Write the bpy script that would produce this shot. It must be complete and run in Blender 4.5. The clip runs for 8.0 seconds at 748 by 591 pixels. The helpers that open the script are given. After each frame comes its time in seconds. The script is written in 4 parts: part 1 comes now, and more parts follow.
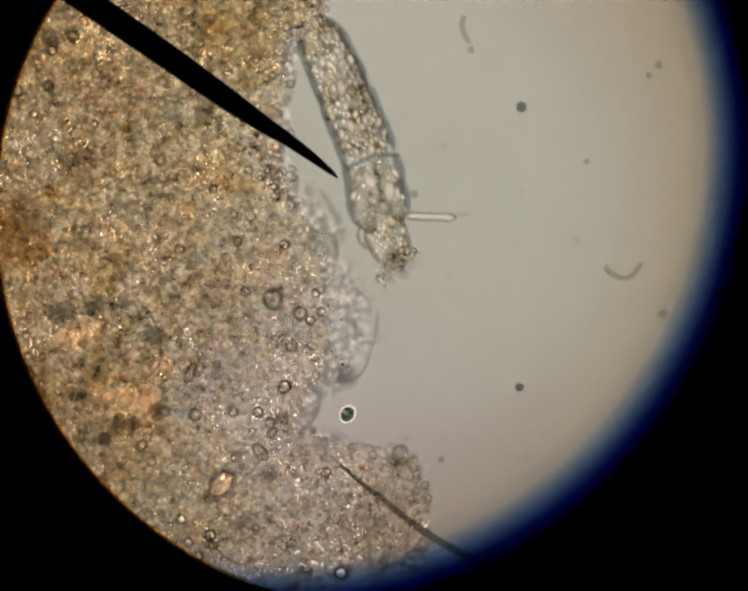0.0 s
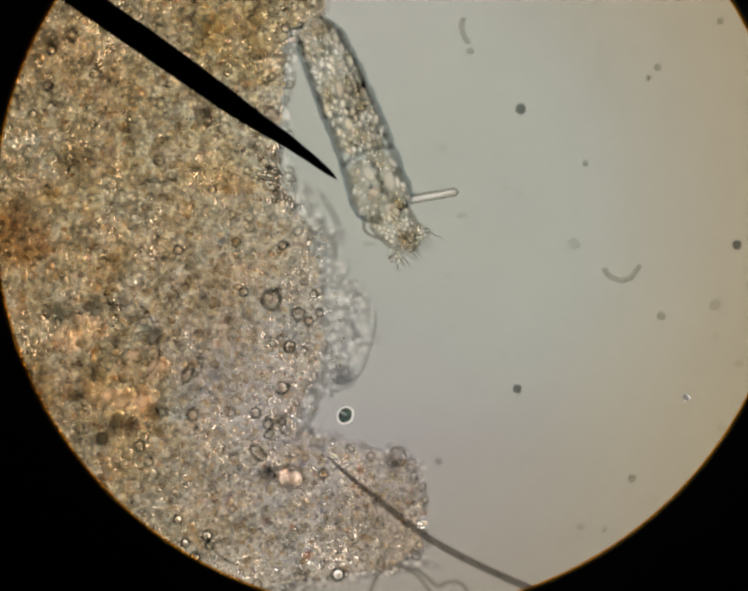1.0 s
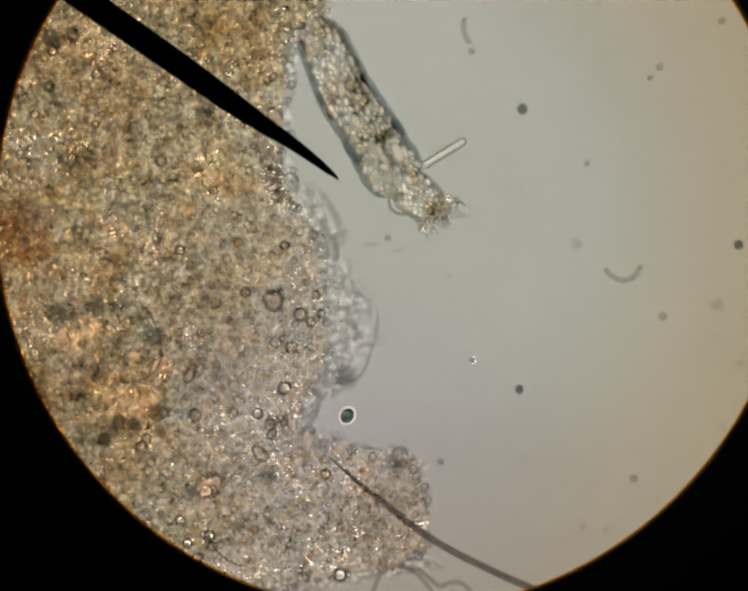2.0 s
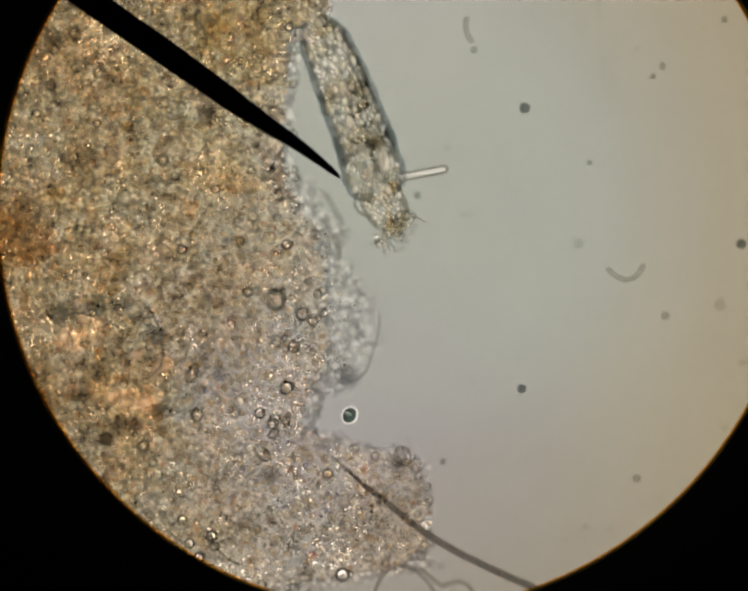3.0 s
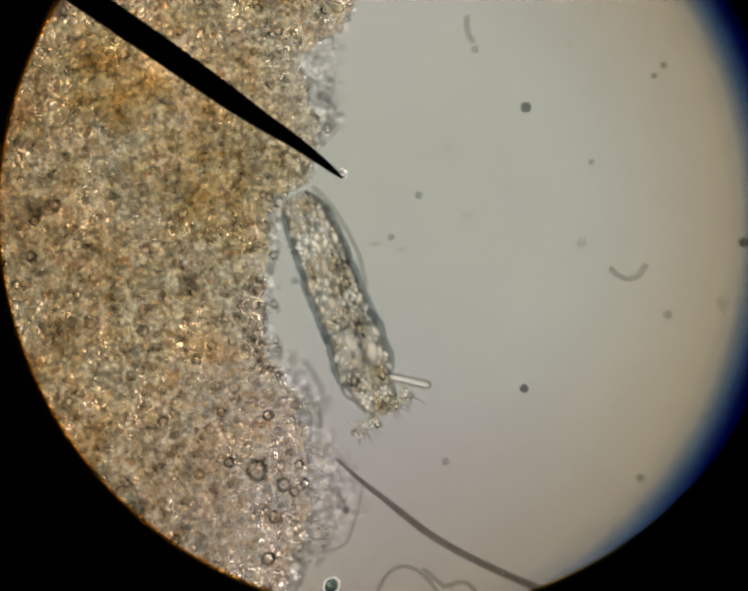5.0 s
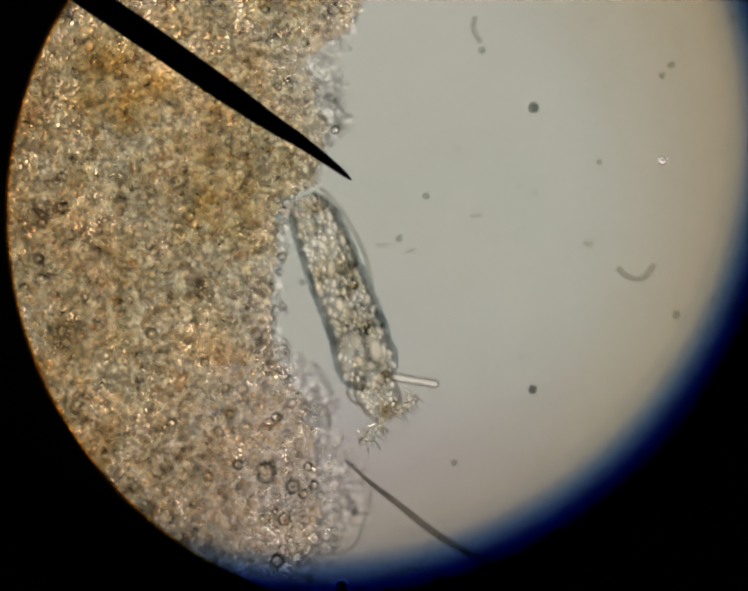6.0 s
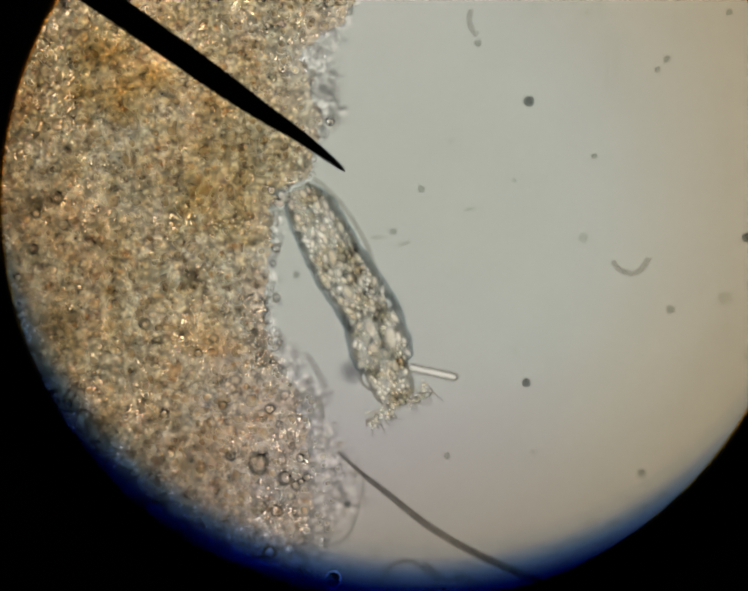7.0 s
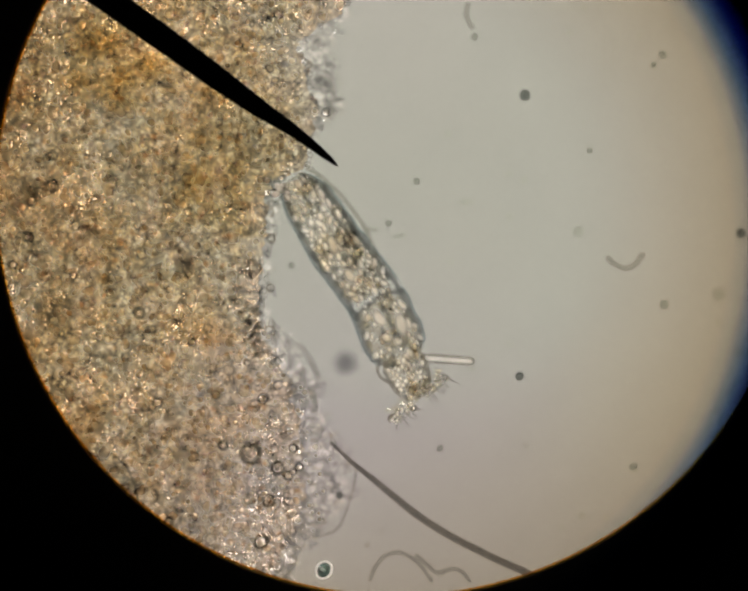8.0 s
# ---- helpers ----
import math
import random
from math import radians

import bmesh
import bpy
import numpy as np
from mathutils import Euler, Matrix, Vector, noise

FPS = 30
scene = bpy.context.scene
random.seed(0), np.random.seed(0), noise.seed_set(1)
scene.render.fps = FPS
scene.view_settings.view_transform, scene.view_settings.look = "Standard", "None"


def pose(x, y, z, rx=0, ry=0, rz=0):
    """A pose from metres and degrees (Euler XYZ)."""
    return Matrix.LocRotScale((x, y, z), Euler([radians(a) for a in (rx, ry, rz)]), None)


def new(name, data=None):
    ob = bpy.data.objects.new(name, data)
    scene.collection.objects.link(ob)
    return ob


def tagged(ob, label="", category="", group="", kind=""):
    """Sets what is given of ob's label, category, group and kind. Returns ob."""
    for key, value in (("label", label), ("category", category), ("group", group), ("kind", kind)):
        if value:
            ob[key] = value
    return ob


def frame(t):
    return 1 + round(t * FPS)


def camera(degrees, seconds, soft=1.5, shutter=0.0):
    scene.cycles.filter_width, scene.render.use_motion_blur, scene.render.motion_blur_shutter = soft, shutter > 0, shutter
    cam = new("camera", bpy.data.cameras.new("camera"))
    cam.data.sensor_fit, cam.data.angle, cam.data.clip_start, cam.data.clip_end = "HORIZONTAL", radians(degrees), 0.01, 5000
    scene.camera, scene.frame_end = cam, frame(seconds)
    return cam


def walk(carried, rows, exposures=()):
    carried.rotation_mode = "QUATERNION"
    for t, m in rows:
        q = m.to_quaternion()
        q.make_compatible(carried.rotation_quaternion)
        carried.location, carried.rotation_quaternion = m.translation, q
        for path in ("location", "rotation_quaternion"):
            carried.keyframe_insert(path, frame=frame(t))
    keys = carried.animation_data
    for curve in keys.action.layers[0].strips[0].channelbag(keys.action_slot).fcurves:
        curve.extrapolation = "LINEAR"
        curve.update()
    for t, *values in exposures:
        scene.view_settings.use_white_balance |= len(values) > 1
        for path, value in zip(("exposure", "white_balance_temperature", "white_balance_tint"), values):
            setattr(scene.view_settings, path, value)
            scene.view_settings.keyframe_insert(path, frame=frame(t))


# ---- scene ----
cam = camera(40.0, 8.0, 2.85, 0.4)

# Everything is built magnified about 3,500 times: a thousandth of a metre here
# is a quarter of a micrometre on the slide. Plan coordinates run in thousandths
# of a metre, x to the right and y towards the observer, from the corner of the view.
H = 2154.0
MID = (784.0, 619.0)
MM = 0.001


def plan(x, y, z=0.0):
    k = (H - z) / H
    return Vector(((x - MID[0]) * k * MM, (MID[1] - y) * k * MM, z * MM))


def camera_row(t, sx, sy, turn, zoom):
    a = radians(turn)
    ux = math.cos(a) * sx + math.sin(a) * sy
    uy = -math.sin(a) * sx + math.cos(a) * sy
    return t, pose(-ux * MM, uy * MM, H / zoom * MM, 0, 0, turn)


walk(cam, [camera_row(*r) for r in (
    (0.0, 3.0, -2.6, -0.28, 1.0), (0.5, 2.6, 1.0, -0.14, 1.0), (1.0, -0.5, 0.0, 0.0, 1.0),
    (1.5, 0.8, 0.7, -0.05, 1.0), (3.0, 8.2, -0.8, -0.08, 1.002), (3.5, 8.8, -2.1, -0.10, 1.002),
    (4.0, 7.6, -0.2, -0.14, 1.003), (4.5, 8.9, -0.8, -0.19, 1.004), (4.7, 10.5, -0.8, -0.22, 1.004),
    (5.8, 24.5, 2.5, -0.52, 1.005), (6.0, 29.5, 2.6, -0.51, 1.006), (6.5, 17.1, -4.3, -0.34, 1.006),
    (7.0, 16.7, -13.7, -0.16, 1.006), (7.5, 12.4, -24.2, 0.20, 1.005), (8.0, 4.5, -31.5, 0.45, 1.004))],
     ((0.0, 0.04, 6920, 15), (0.5, 0.05, 6820, 15), (1.0, 0.03, 6500, 10), (4.7, 0.03, 6500, 10), (5.8, 0.02, 6600, 11), (6.5, 0.16, 6400, 9),
      (7.2, 0.16, 6350, 9), (8.0, 0.12, 6680, 13)))

# ---------------------------------------------------------------- light
LAMP_Z = -3000.0
world = bpy.data.worlds.new("dark_room")
scene.world = world
world.use_nodes = True
world.node_tree.nodes["Background"].inputs[0].default_value = (0.012, 0.012, 0.014, 1)
world.node_tree.nodes["Background"].inputs[1].default_value = 0.3
scene.cycles.transparent_max_bounces = 24
scene.cycles.max_bounces = 20
scene.cycles.transmission_bounces = 20
scene.view_settings.exposure = 0.0


# ---------------------------------------------------------------- materials
def nodes_of(name):
    m = bpy.data.materials.new(name)
    m.use_nodes = True
    nt = m.node_tree
    nt.nodes.clear()
    out = nt.nodes.new("ShaderNodeOutputMaterial")
    return m, nt, out


def node(nt, kind, **inputs):
    n = nt.nodes.new(kind)
    for k, v in inputs.items():
        n.inputs[k].default_value = v
    return n


def ramp(nt, fac, stops, smooth=False):
    r = nt.nodes.new("ShaderNodeValToRGB")
    e = r.color_ramp.elements
    while len(e) < len(stops):
        e.new(0.5)
    for el, (p, c) in zip(e, stops):
        el.position, el.color = p, (*c, 1)
    if smooth:
        r.color_ramp.interpolation = "EASE"
    nt.links.new(fac, r.inputs[0])
    return r.outputs[0]


def mix(nt, fac, a, b, blend="MIX"):
    m = nt.nodes.new("ShaderNodeMix")
    m.data_type, m.blend_type = "RGBA", blend
    for sock, v in ((m.inputs[0], fac), (m.inputs[6], a), (m.inputs[7], b)):
        if isinstance(v, (int, float)):
            sock.default_value = v
        elif isinstance(v, tuple):
            sock.default_value = (*v, 1)
        else:
            nt.links.new(v, sock)
    return m.outputs[2]


def maths(nt, op, a, b=0.0, clamp=False):
    m = nt.nodes.new("ShaderNodeMath")
    m.operation, m.use_clamp = op, clamp
    for sock, v in zip(m.inputs, (a, b)):
        if isinstance(v, (int, float)):
            sock.default_value = v
        else:
            nt.links.new(v, sock)
    return m.outputs[0]


def coords(nt):
    return nt.nodes.new("ShaderNodeTexCoord").outputs["Object"]


def noise_at(nt, where, scale, detail=2.0, rough=0.5, out="Fac"):
    n = node(nt, "ShaderNodeTexNoise", Scale=scale, Detail=detail, Roughness=rough)
    nt.links.new(where, n.inputs["Vector"])
    return n.outputs[out]


def blob(nt, where, x, y, r0, r1):
    """1 within r0 of the place, 0 outside r1 (metres, in the object's own plane)."""
    s = nt.nodes.new("ShaderNodeVectorMath")
    s.operation = "SUBTRACT"
    nt.links.new(where, s.inputs[0])
    s.inputs[1].default_value = (x, y, 0)
    f = nt.nodes.new("ShaderNodeVectorMath")
    f.operation = "MULTIPLY"
    nt.links.new(s.outputs[0], f.inputs[0])
    f.inputs[1].default_value = (1, 1, 0)
    l = nt.nodes.new("ShaderNodeVectorMath")
    l.operation = "LENGTH"
    nt.links.new(f.outputs[0], l.inputs[0])
    mr = node(nt, "ShaderNodeMapRange", **{"From Min": r1, "From Max": r0})
    mr.interpolation_type = "SMOOTHSTEP"
    nt.links.new(l.outputs["Value"], mr.inputs["Value"])
    return mr.outputs[0]


def lamp_material():
    m, nt, out = nodes_of("lamp_glow")
    co = coords(nt)
    k = (H - LAMP_Z) / H * MM
    pos = lambda x, y: ((x - MID[0]) * k, (MID[1] - y) * k)
    # falloff of the lit field is put into the glow: paler disc, darker bottom
    c = mix(nt, blob(nt, co, *pos(640, 440), 1.1, 2.5), (0.362, 0.302, 0.192), (0.374, 0.378, 0.318))
    c = mix(nt, maths(nt, "MULTIPLY", blob(nt, co, *pos(760, 900), 0.1, 1.3), 0.8), c, (0.352, 0.320, 0.320))
    c = mix(nt, maths(nt, "MULTIPLY", blob(nt, co, *pos(800, 60), 0.0, 0.9), 0.6), c, (0.44, 0.415, 0.365))
    c = mix(nt, maths(nt, "MULTIPLY", blob(nt, co, *pos(1000, 1330), 0.3, 1.7), 0.75), c, (0.300, 0.265, 0.215))
    c = mix(nt, maths(nt, "MULTIPLY", blob(nt, co, *pos(840, 430), 0.85, 1.25), 0.45), c, (0.386, 0.396, 0.322))
    n = noise_at(nt, co, 1.6, 3.0)
    c = mix(nt, 0.10, c, ramp(nt, n, [(0.3, (0.42, 0.40, 0.36)), (0.7, (0.30, 0.31, 0.30))]))
    e = node(nt, "ShaderNodeEmission", Strength=1.85)
    nt.links.new(c, e.inputs[0])
    nt.links.new(e.outputs[0], out.inputs[0])
    return m


def glow(name, colour, strength):
    m, nt, out = nodes_of(name)
    n = noise_at(nt, coords(nt), 3.0, 3.0)
    e = node(nt, "ShaderNodeEmission", Strength=strength)
    nt.links.new(ramp(nt, n, [(0.3, tuple(0.85 * v for v in colour)), (0.7, colour)]), e.inputs[0])
    nt.links.new(e.outputs[0], out.inputs[0])
    return m


def opaque(name, colour, rough=0.6, metal=0.0, grain=200.0):
    m, nt, out = nodes_of(name)
    co = coords(nt)
    n = noise_at(nt, co, grain, 3.0)
    b = node(nt, "ShaderNodeBsdfPrincipled", Roughness=rough, Metallic=metal)
    lo = tuple(v * 0.7 for v in colour)
    nt.links.new(ramp(nt, n, [(0.3, lo), (0.7, colour)]), b.inputs["Base Color"])
    nt.links.new(b.outputs[0], out.inputs[0])
    return m


def clear(name, colour):
    m, nt, out = nodes_of(name)
    t = nt.nodes.new("ShaderNodeBsdfTransparent")
    t.inputs[0].default_value = (*colour, 1)
    nt.links.new(t.outputs[0], out.inputs[0])
    return m


def dust_material(name, colour, edge=1.0, core=0.45):
    """A soft grain of dust, dense in the middle and thin at its edge."""
    m, nt, out = nodes_of(name)
    co = coords(nt)
    f = nt.nodes.new("ShaderNodeVectorMath")
    f.operation = "MULTIPLY"
    nt.links.new(co, f.inputs[0])
    f.inputs[1].default_value = (1, 1, 0)
    l = nt.nodes.new("ShaderNodeVectorMath")
    l.operation = "LENGTH"
    nt.links.new(f.outputs[0], l.inputs[0])
    c = ramp(nt, l.outputs["Value"], [(0.0, colour), (core, colour), (edge, (1, 1, 1))], True)
    t = nt.nodes.new("ShaderNodeBsdfTransparent")
    nt.links.new(c, t.inputs[0])
    nt.links.new(t.outputs[0], out.inputs[0])
    return m


def soft(name, colour, core=0.35, edge=0.98):
    """A thread that is dense along its middle and fades to both sides."""
    m, nt, out = nodes_of(name)
    a = nt.nodes.new("ShaderNodeAttribute")
    a.attribute_name = "rim"
    n = noise_at(nt, coords(nt), 45.0, 3.0)
    tint = ramp(nt, n, [(0.3, colour), (0.7, tuple(1 - 0.75 * (1 - v) for v in colour))])
    c = mix(nt, ramp(nt, a.outputs["Fac"], [(core, (0, 0, 0)), (edge, (1, 1, 1))], True), tint, (1, 1, 1))
    t = nt.nodes.new("ShaderNodeBsdfTransparent")
    nt.links.new(c, t.inputs[0])
    nt.links.new(t.outputs[0], out.inputs[0])
    return m


def soft_grains(name, stops, core=0.2, edge=0.95):
    """Small blurred grains, each of its own tint, dense in the middle and thin at the edge."""
    m, nt, out = nodes_of(name)
    a = nt.nodes.new("ShaderNodeAttribute")
    a.attribute_name = "rim"
    tint = ramp(nt, nt.nodes.new("ShaderNodeNewGeometry").outputs["Random Per Island"], stops)
    c = mix(nt, ramp(nt, a.outputs["Fac"], [(core, (0, 0, 0)), (edge, (1, 1, 1))], True), tint, (1, 1, 1))
    t = nt.nodes.new("ShaderNodeBsdfTransparent")
    nt.links.new(c, t.inputs[0])
    nt.links.new(t.outputs[0], out.inputs[0])
    return m


def smudge(name, colour):
    """A soft uneven blot, in the unit ball."""
    m, nt, out = nodes_of(name)
    co = coords(nt)
    f = nt.nodes.new("ShaderNodeVectorMath")
    f.operation = "MULTIPLY"
    nt.links.new(co, f.inputs[0])
    f.inputs[1].default_value = (1, 1, 0)
    l = nt.nodes.new("ShaderNodeVectorMath")
    l.operation = "LENGTH"
    nt.links.new(f.outputs[0], l.inputs[0])
    info = nt.nodes.new("ShaderNodeObjectInfo")
    n4 = node(nt, "ShaderNodeTexNoise", Scale=1.7, Detail=3.0)
    n4.noise_dimensions = "4D"
    nt.links.new(co, n4.inputs["Vector"])
    nt.links.new(maths(nt, "MULTIPLY", info.outputs["Random"], 50.0), n4.inputs["W"])
    d = maths(nt, "ADD", l.outputs["Value"], maths(nt, "MULTIPLY", maths(nt, "SUBTRACT", 0.5, n4.outputs["Fac"]), 1.1))
    c = ramp(nt, d, [(0.15, colour), (0.5, tuple(0.5 + 0.5 * v for v in colour)), (0.85, (1, 1, 1))], True)
    edge = ramp(nt, l.outputs["Value"], [(0.75, (0, 0, 0)), (1.0, (1, 1, 1))])
    t = nt.nodes.new("ShaderNodeBsdfTransparent")
    nt.links.new(mix(nt, edge, c, (1, 1, 1)), t.inputs[0])
    nt.links.new(t.outputs[0], out.inputs[0])
    return m


def milky(name, stops, vary="island"):
    """Cloudy matter that scatters the light which reaches it from below."""
    m, nt, out = nodes_of(name)
    if vary == "island":
        fac = nt.nodes.new("ShaderNodeNewGeometry").outputs["Random Per Island"]
    else:
        fac = noise_at(nt, coords(nt), vary, 3.0)
    t = nt.nodes.new("ShaderNodeBsdfTranslucent")
    nt.links.new(ramp(nt, fac, stops), t.inputs[0])
    c = nt.nodes.new("ShaderNodeBsdfTransparent")
    ms = node(nt, "ShaderNodeMixShader", Fac=0.12)
    nt.links.new(t.outputs[0], ms.inputs[1])
    nt.links.new(c.outputs[0], ms.inputs[2])
    nt.links.new(ms.outputs[0], out.inputs[0])
    return m


def soft_milk(name, stops, core=0.35, edge=0.95):
    """Milky grains that thin out towards their edge."""
    m, nt, out = nodes_of(name)
    a = nt.nodes.new("ShaderNodeAttribute")
    a.attribute_name = "rim"
    t = nt.nodes.new("ShaderNodeBsdfTranslucent")
    nt.links.new(ramp(nt, nt.nodes.new("ShaderNodeNewGeometry").outputs["Random Per Island"], stops), t.inputs[0])
    c = nt.nodes.new("ShaderNodeBsdfTransparent")
    ms = nt.nodes.new("ShaderNodeMixShader")
    nt.links.new(ramp(nt, a.outputs["Fac"], [(core, (0.08,) * 3), (edge, (1, 1, 1))], True), ms.inputs[0])
    nt.links.new(t.outputs[0], ms.inputs[1])
    nt.links.new(c.outputs[0], ms.inputs[2])
    nt.links.new(ms.outputs[0], out.inputs[0])
    return m


def jelly(name, ior, stops, bump=0.0, bump_scale=60.0, vary="island", tint=0.0, rough=0.12):
    """Clear living matter: bends the lamp's light, tinted piece by piece."""
    m, nt, out = nodes_of(name)
    co = coords(nt)
    g = nt.nodes.new("ShaderNodeNewGeometry")
    info = nt.nodes.new("ShaderNodeObjectInfo")
    if vary == "island":
        fac = g.outputs["Random Per Island"]
    elif vary == "object":
        fac = info.outputs["Random"]
    else:
        fac = noise_at(nt, co, vary, 3.0)
    c = ramp(nt, fac, stops)
    if tint:
        c = mix(nt, ramp(nt, noise_at(nt, co, 4.0, 3.0), [(0.35, (0, 0, 0)), (0.65, (tint,) * 3)]), c,
                (0.95, 0.78, 0.52), "MULTIPLY")
    r = node(nt, "ShaderNodeBsdfRefraction", IOR=ior, Roughness=rough)
    nt.links.new(c, r.inputs["Color"])
    if bump:
        bm_ = node(nt, "ShaderNodeBump", Strength=bump, Distance=0.01)
        nt.links.new(noise_at(nt, co, bump_scale, 2.0, 0.6), bm_.inputs["Height"])
        nt.links.new(bm_.outputs[0], r.inputs["Normal"])
    nt.links.new(r.outputs[0], out.inputs[0])
    return m


def cells_at(nt, where, scale, smooth=0.35):
    v = node(nt, "ShaderNodeTexVoronoi", Scale=scale)
    v.feature = "SMOOTH_F1"
    v.inputs["Smoothness"].default_value = smooth
    nt.links.new(where, v.inputs["Vector"])
    return v.outputs["Distance"], v.outputs["Color"]


def granular(name, scale, hues, gap, patch=None, thin="", thin_colour=(1, 1, 1), contrast=1.0, keep=0.3, stains_and_tints=(), shift=0.0, stretch=1.0):
    """A film of tiny clear grains with darker gaps between them, coloured grain by grain."""
    m, nt, out = nodes_of(name)
    co = coords(nt)
    wob = nt.nodes.new("ShaderNodeVectorMath")
    wob.operation = "SCALE"
    nt.links.new(noise_at(nt, co, scale * 0.8, 2.0, 0.5, "Color"), wob.inputs[0])
    wob.inputs["Scale"].default_value = 0.9 / scale
    add = nt.nodes.new("ShaderNodeVectorMath")
    add.operation = "ADD"
    st = nt.nodes.new("ShaderNodeVectorMath")
    st.operation = "MULTIPLY"
    nt.links.new(co, st.inputs[0])
    st.inputs[1].default_value = (stretch, 1, 1)
    nt.links.new(st.outputs[0], add.inputs[0])
    nt.links.new(wob.outputs[0], add.inputs[1])
    where = add.outputs[0]
    d1, c1 = cells_at(nt, where, scale)
    d2, c2 = cells_at(nt, where, scale * 0.47)
    sep = nt.nodes.new("ShaderNodeSeparateColor")
    nt.links.new(c1, sep.inputs[0])
    sep2 = nt.nodes.new("ShaderNodeSeparateColor")
    nt.links.new(c2, sep2.inputs[0])
    c = ramp(nt, sep.outputs[0], hues)
    c = mix(nt, 0.35, c, ramp(nt, sep2.outputs[1], hues))
    f = maths(nt, "ADD", maths(nt, "MULTIPLY", d1, 0.75), maths(nt, "MULTIPLY", d2, 0.35))
    f = maths(nt, "ADD", f, maths(nt, "MULTIPLY", maths(nt, "SUBTRACT", noise_at(nt, co, scale * 0.33, 3.0), 0.5), 0.7))
    c = mix(nt, ramp(nt, f, [(0.34 + shift, (0, 0, 0)), (0.52 + shift, (0.42 * contrast,) * 3), (0.85 + shift, (contrast,) * 3)]), c, gap)
    if patch:
        c = mix(nt, 1.0, c, ramp(nt, noise_at(nt, co, 3.4, 5.0, 0.62), patch), "MULTIPLY")
        c = mix(nt, 1.0, c, ramp(nt, noise_at(nt, co, 15.0, 4.0, 0.6), [(0.34, (0.80, 0.80, 0.81)), (0.44, (0.96, 0.955, 0.92)), (0.54, (0.99, 0.975, 0.96)), (0.66, (1.0, 0.955, 0.94))]), "MULTIPLY")
        c = mix(nt, 1.0, c, ramp(nt, noise_at(nt, co, 8.0, 3.0, 0.55), [(0.36, (0.93, 0.96, 0.99)), (0.48, (0.99, 0.99, 0.98)), (0.64, (1.0, 0.965, 0.90))]), "MULTIPLY")
        for x, y, r0, r1, tint in stains_and_tints:
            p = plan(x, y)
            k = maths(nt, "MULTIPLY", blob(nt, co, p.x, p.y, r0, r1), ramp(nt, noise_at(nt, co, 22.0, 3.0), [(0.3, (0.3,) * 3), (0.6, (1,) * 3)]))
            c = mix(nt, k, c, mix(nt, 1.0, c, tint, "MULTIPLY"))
    if thin:
        a = nt.nodes.new("ShaderNodeAttribute")
        a.attribute_name = thin
        c = mix(nt, a.outputs["Fac"], c, mix(nt, keep, thin_colour, c))
    t = nt.nodes.new("ShaderNodeBsdfTransparent")
    nt.links.new(c, t.inputs[0])
    nt.links.new(t.outputs[0], out.inputs[0])
    return m


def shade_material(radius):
    """The vignette put into a ring's tint: clear inside, then blue, then black."""
    m, nt, out = nodes_of("vignette_tint")
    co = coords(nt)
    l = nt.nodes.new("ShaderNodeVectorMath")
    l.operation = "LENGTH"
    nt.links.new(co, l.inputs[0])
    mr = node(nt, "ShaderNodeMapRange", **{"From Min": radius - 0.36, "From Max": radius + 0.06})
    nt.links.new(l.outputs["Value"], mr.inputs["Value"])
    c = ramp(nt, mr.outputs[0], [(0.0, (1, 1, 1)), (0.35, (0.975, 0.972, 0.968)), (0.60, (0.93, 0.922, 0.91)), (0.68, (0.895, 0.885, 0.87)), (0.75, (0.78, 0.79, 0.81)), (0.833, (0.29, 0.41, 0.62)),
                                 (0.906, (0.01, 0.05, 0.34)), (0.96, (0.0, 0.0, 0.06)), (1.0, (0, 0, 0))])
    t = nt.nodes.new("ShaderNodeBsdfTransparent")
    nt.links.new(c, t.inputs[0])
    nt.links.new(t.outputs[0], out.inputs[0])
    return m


BLACK = opaque("blackened_brass", (0.0012, 0.0012, 0.0012), 0.9)
ABERRATION = clear("aberration_fringe", (0.93, 0.66, 0.22))
SLIDE_GLASS = clear("slide_glass", (0.995, 0.998, 0.995))
LENS_GLASS = clear("lens_glass", (0.998, 0.998, 0.998))
DUST_DARK = dust_material("dust_dark", (0.52, 0.54, 0.53))
DUST_GREY = dust_material("dust_grey", (0.83, 0.845, 0.82))
DUST_PALE = dust_material("dust_pale", (0.925, 0.93, 0.91))
FIBRE = soft("fibre_grey", (0.50, 0.48, 0.46), 0.6)
STRAND = soft("strand_grey", (0.78, 0.775, 0.76), 0.3)
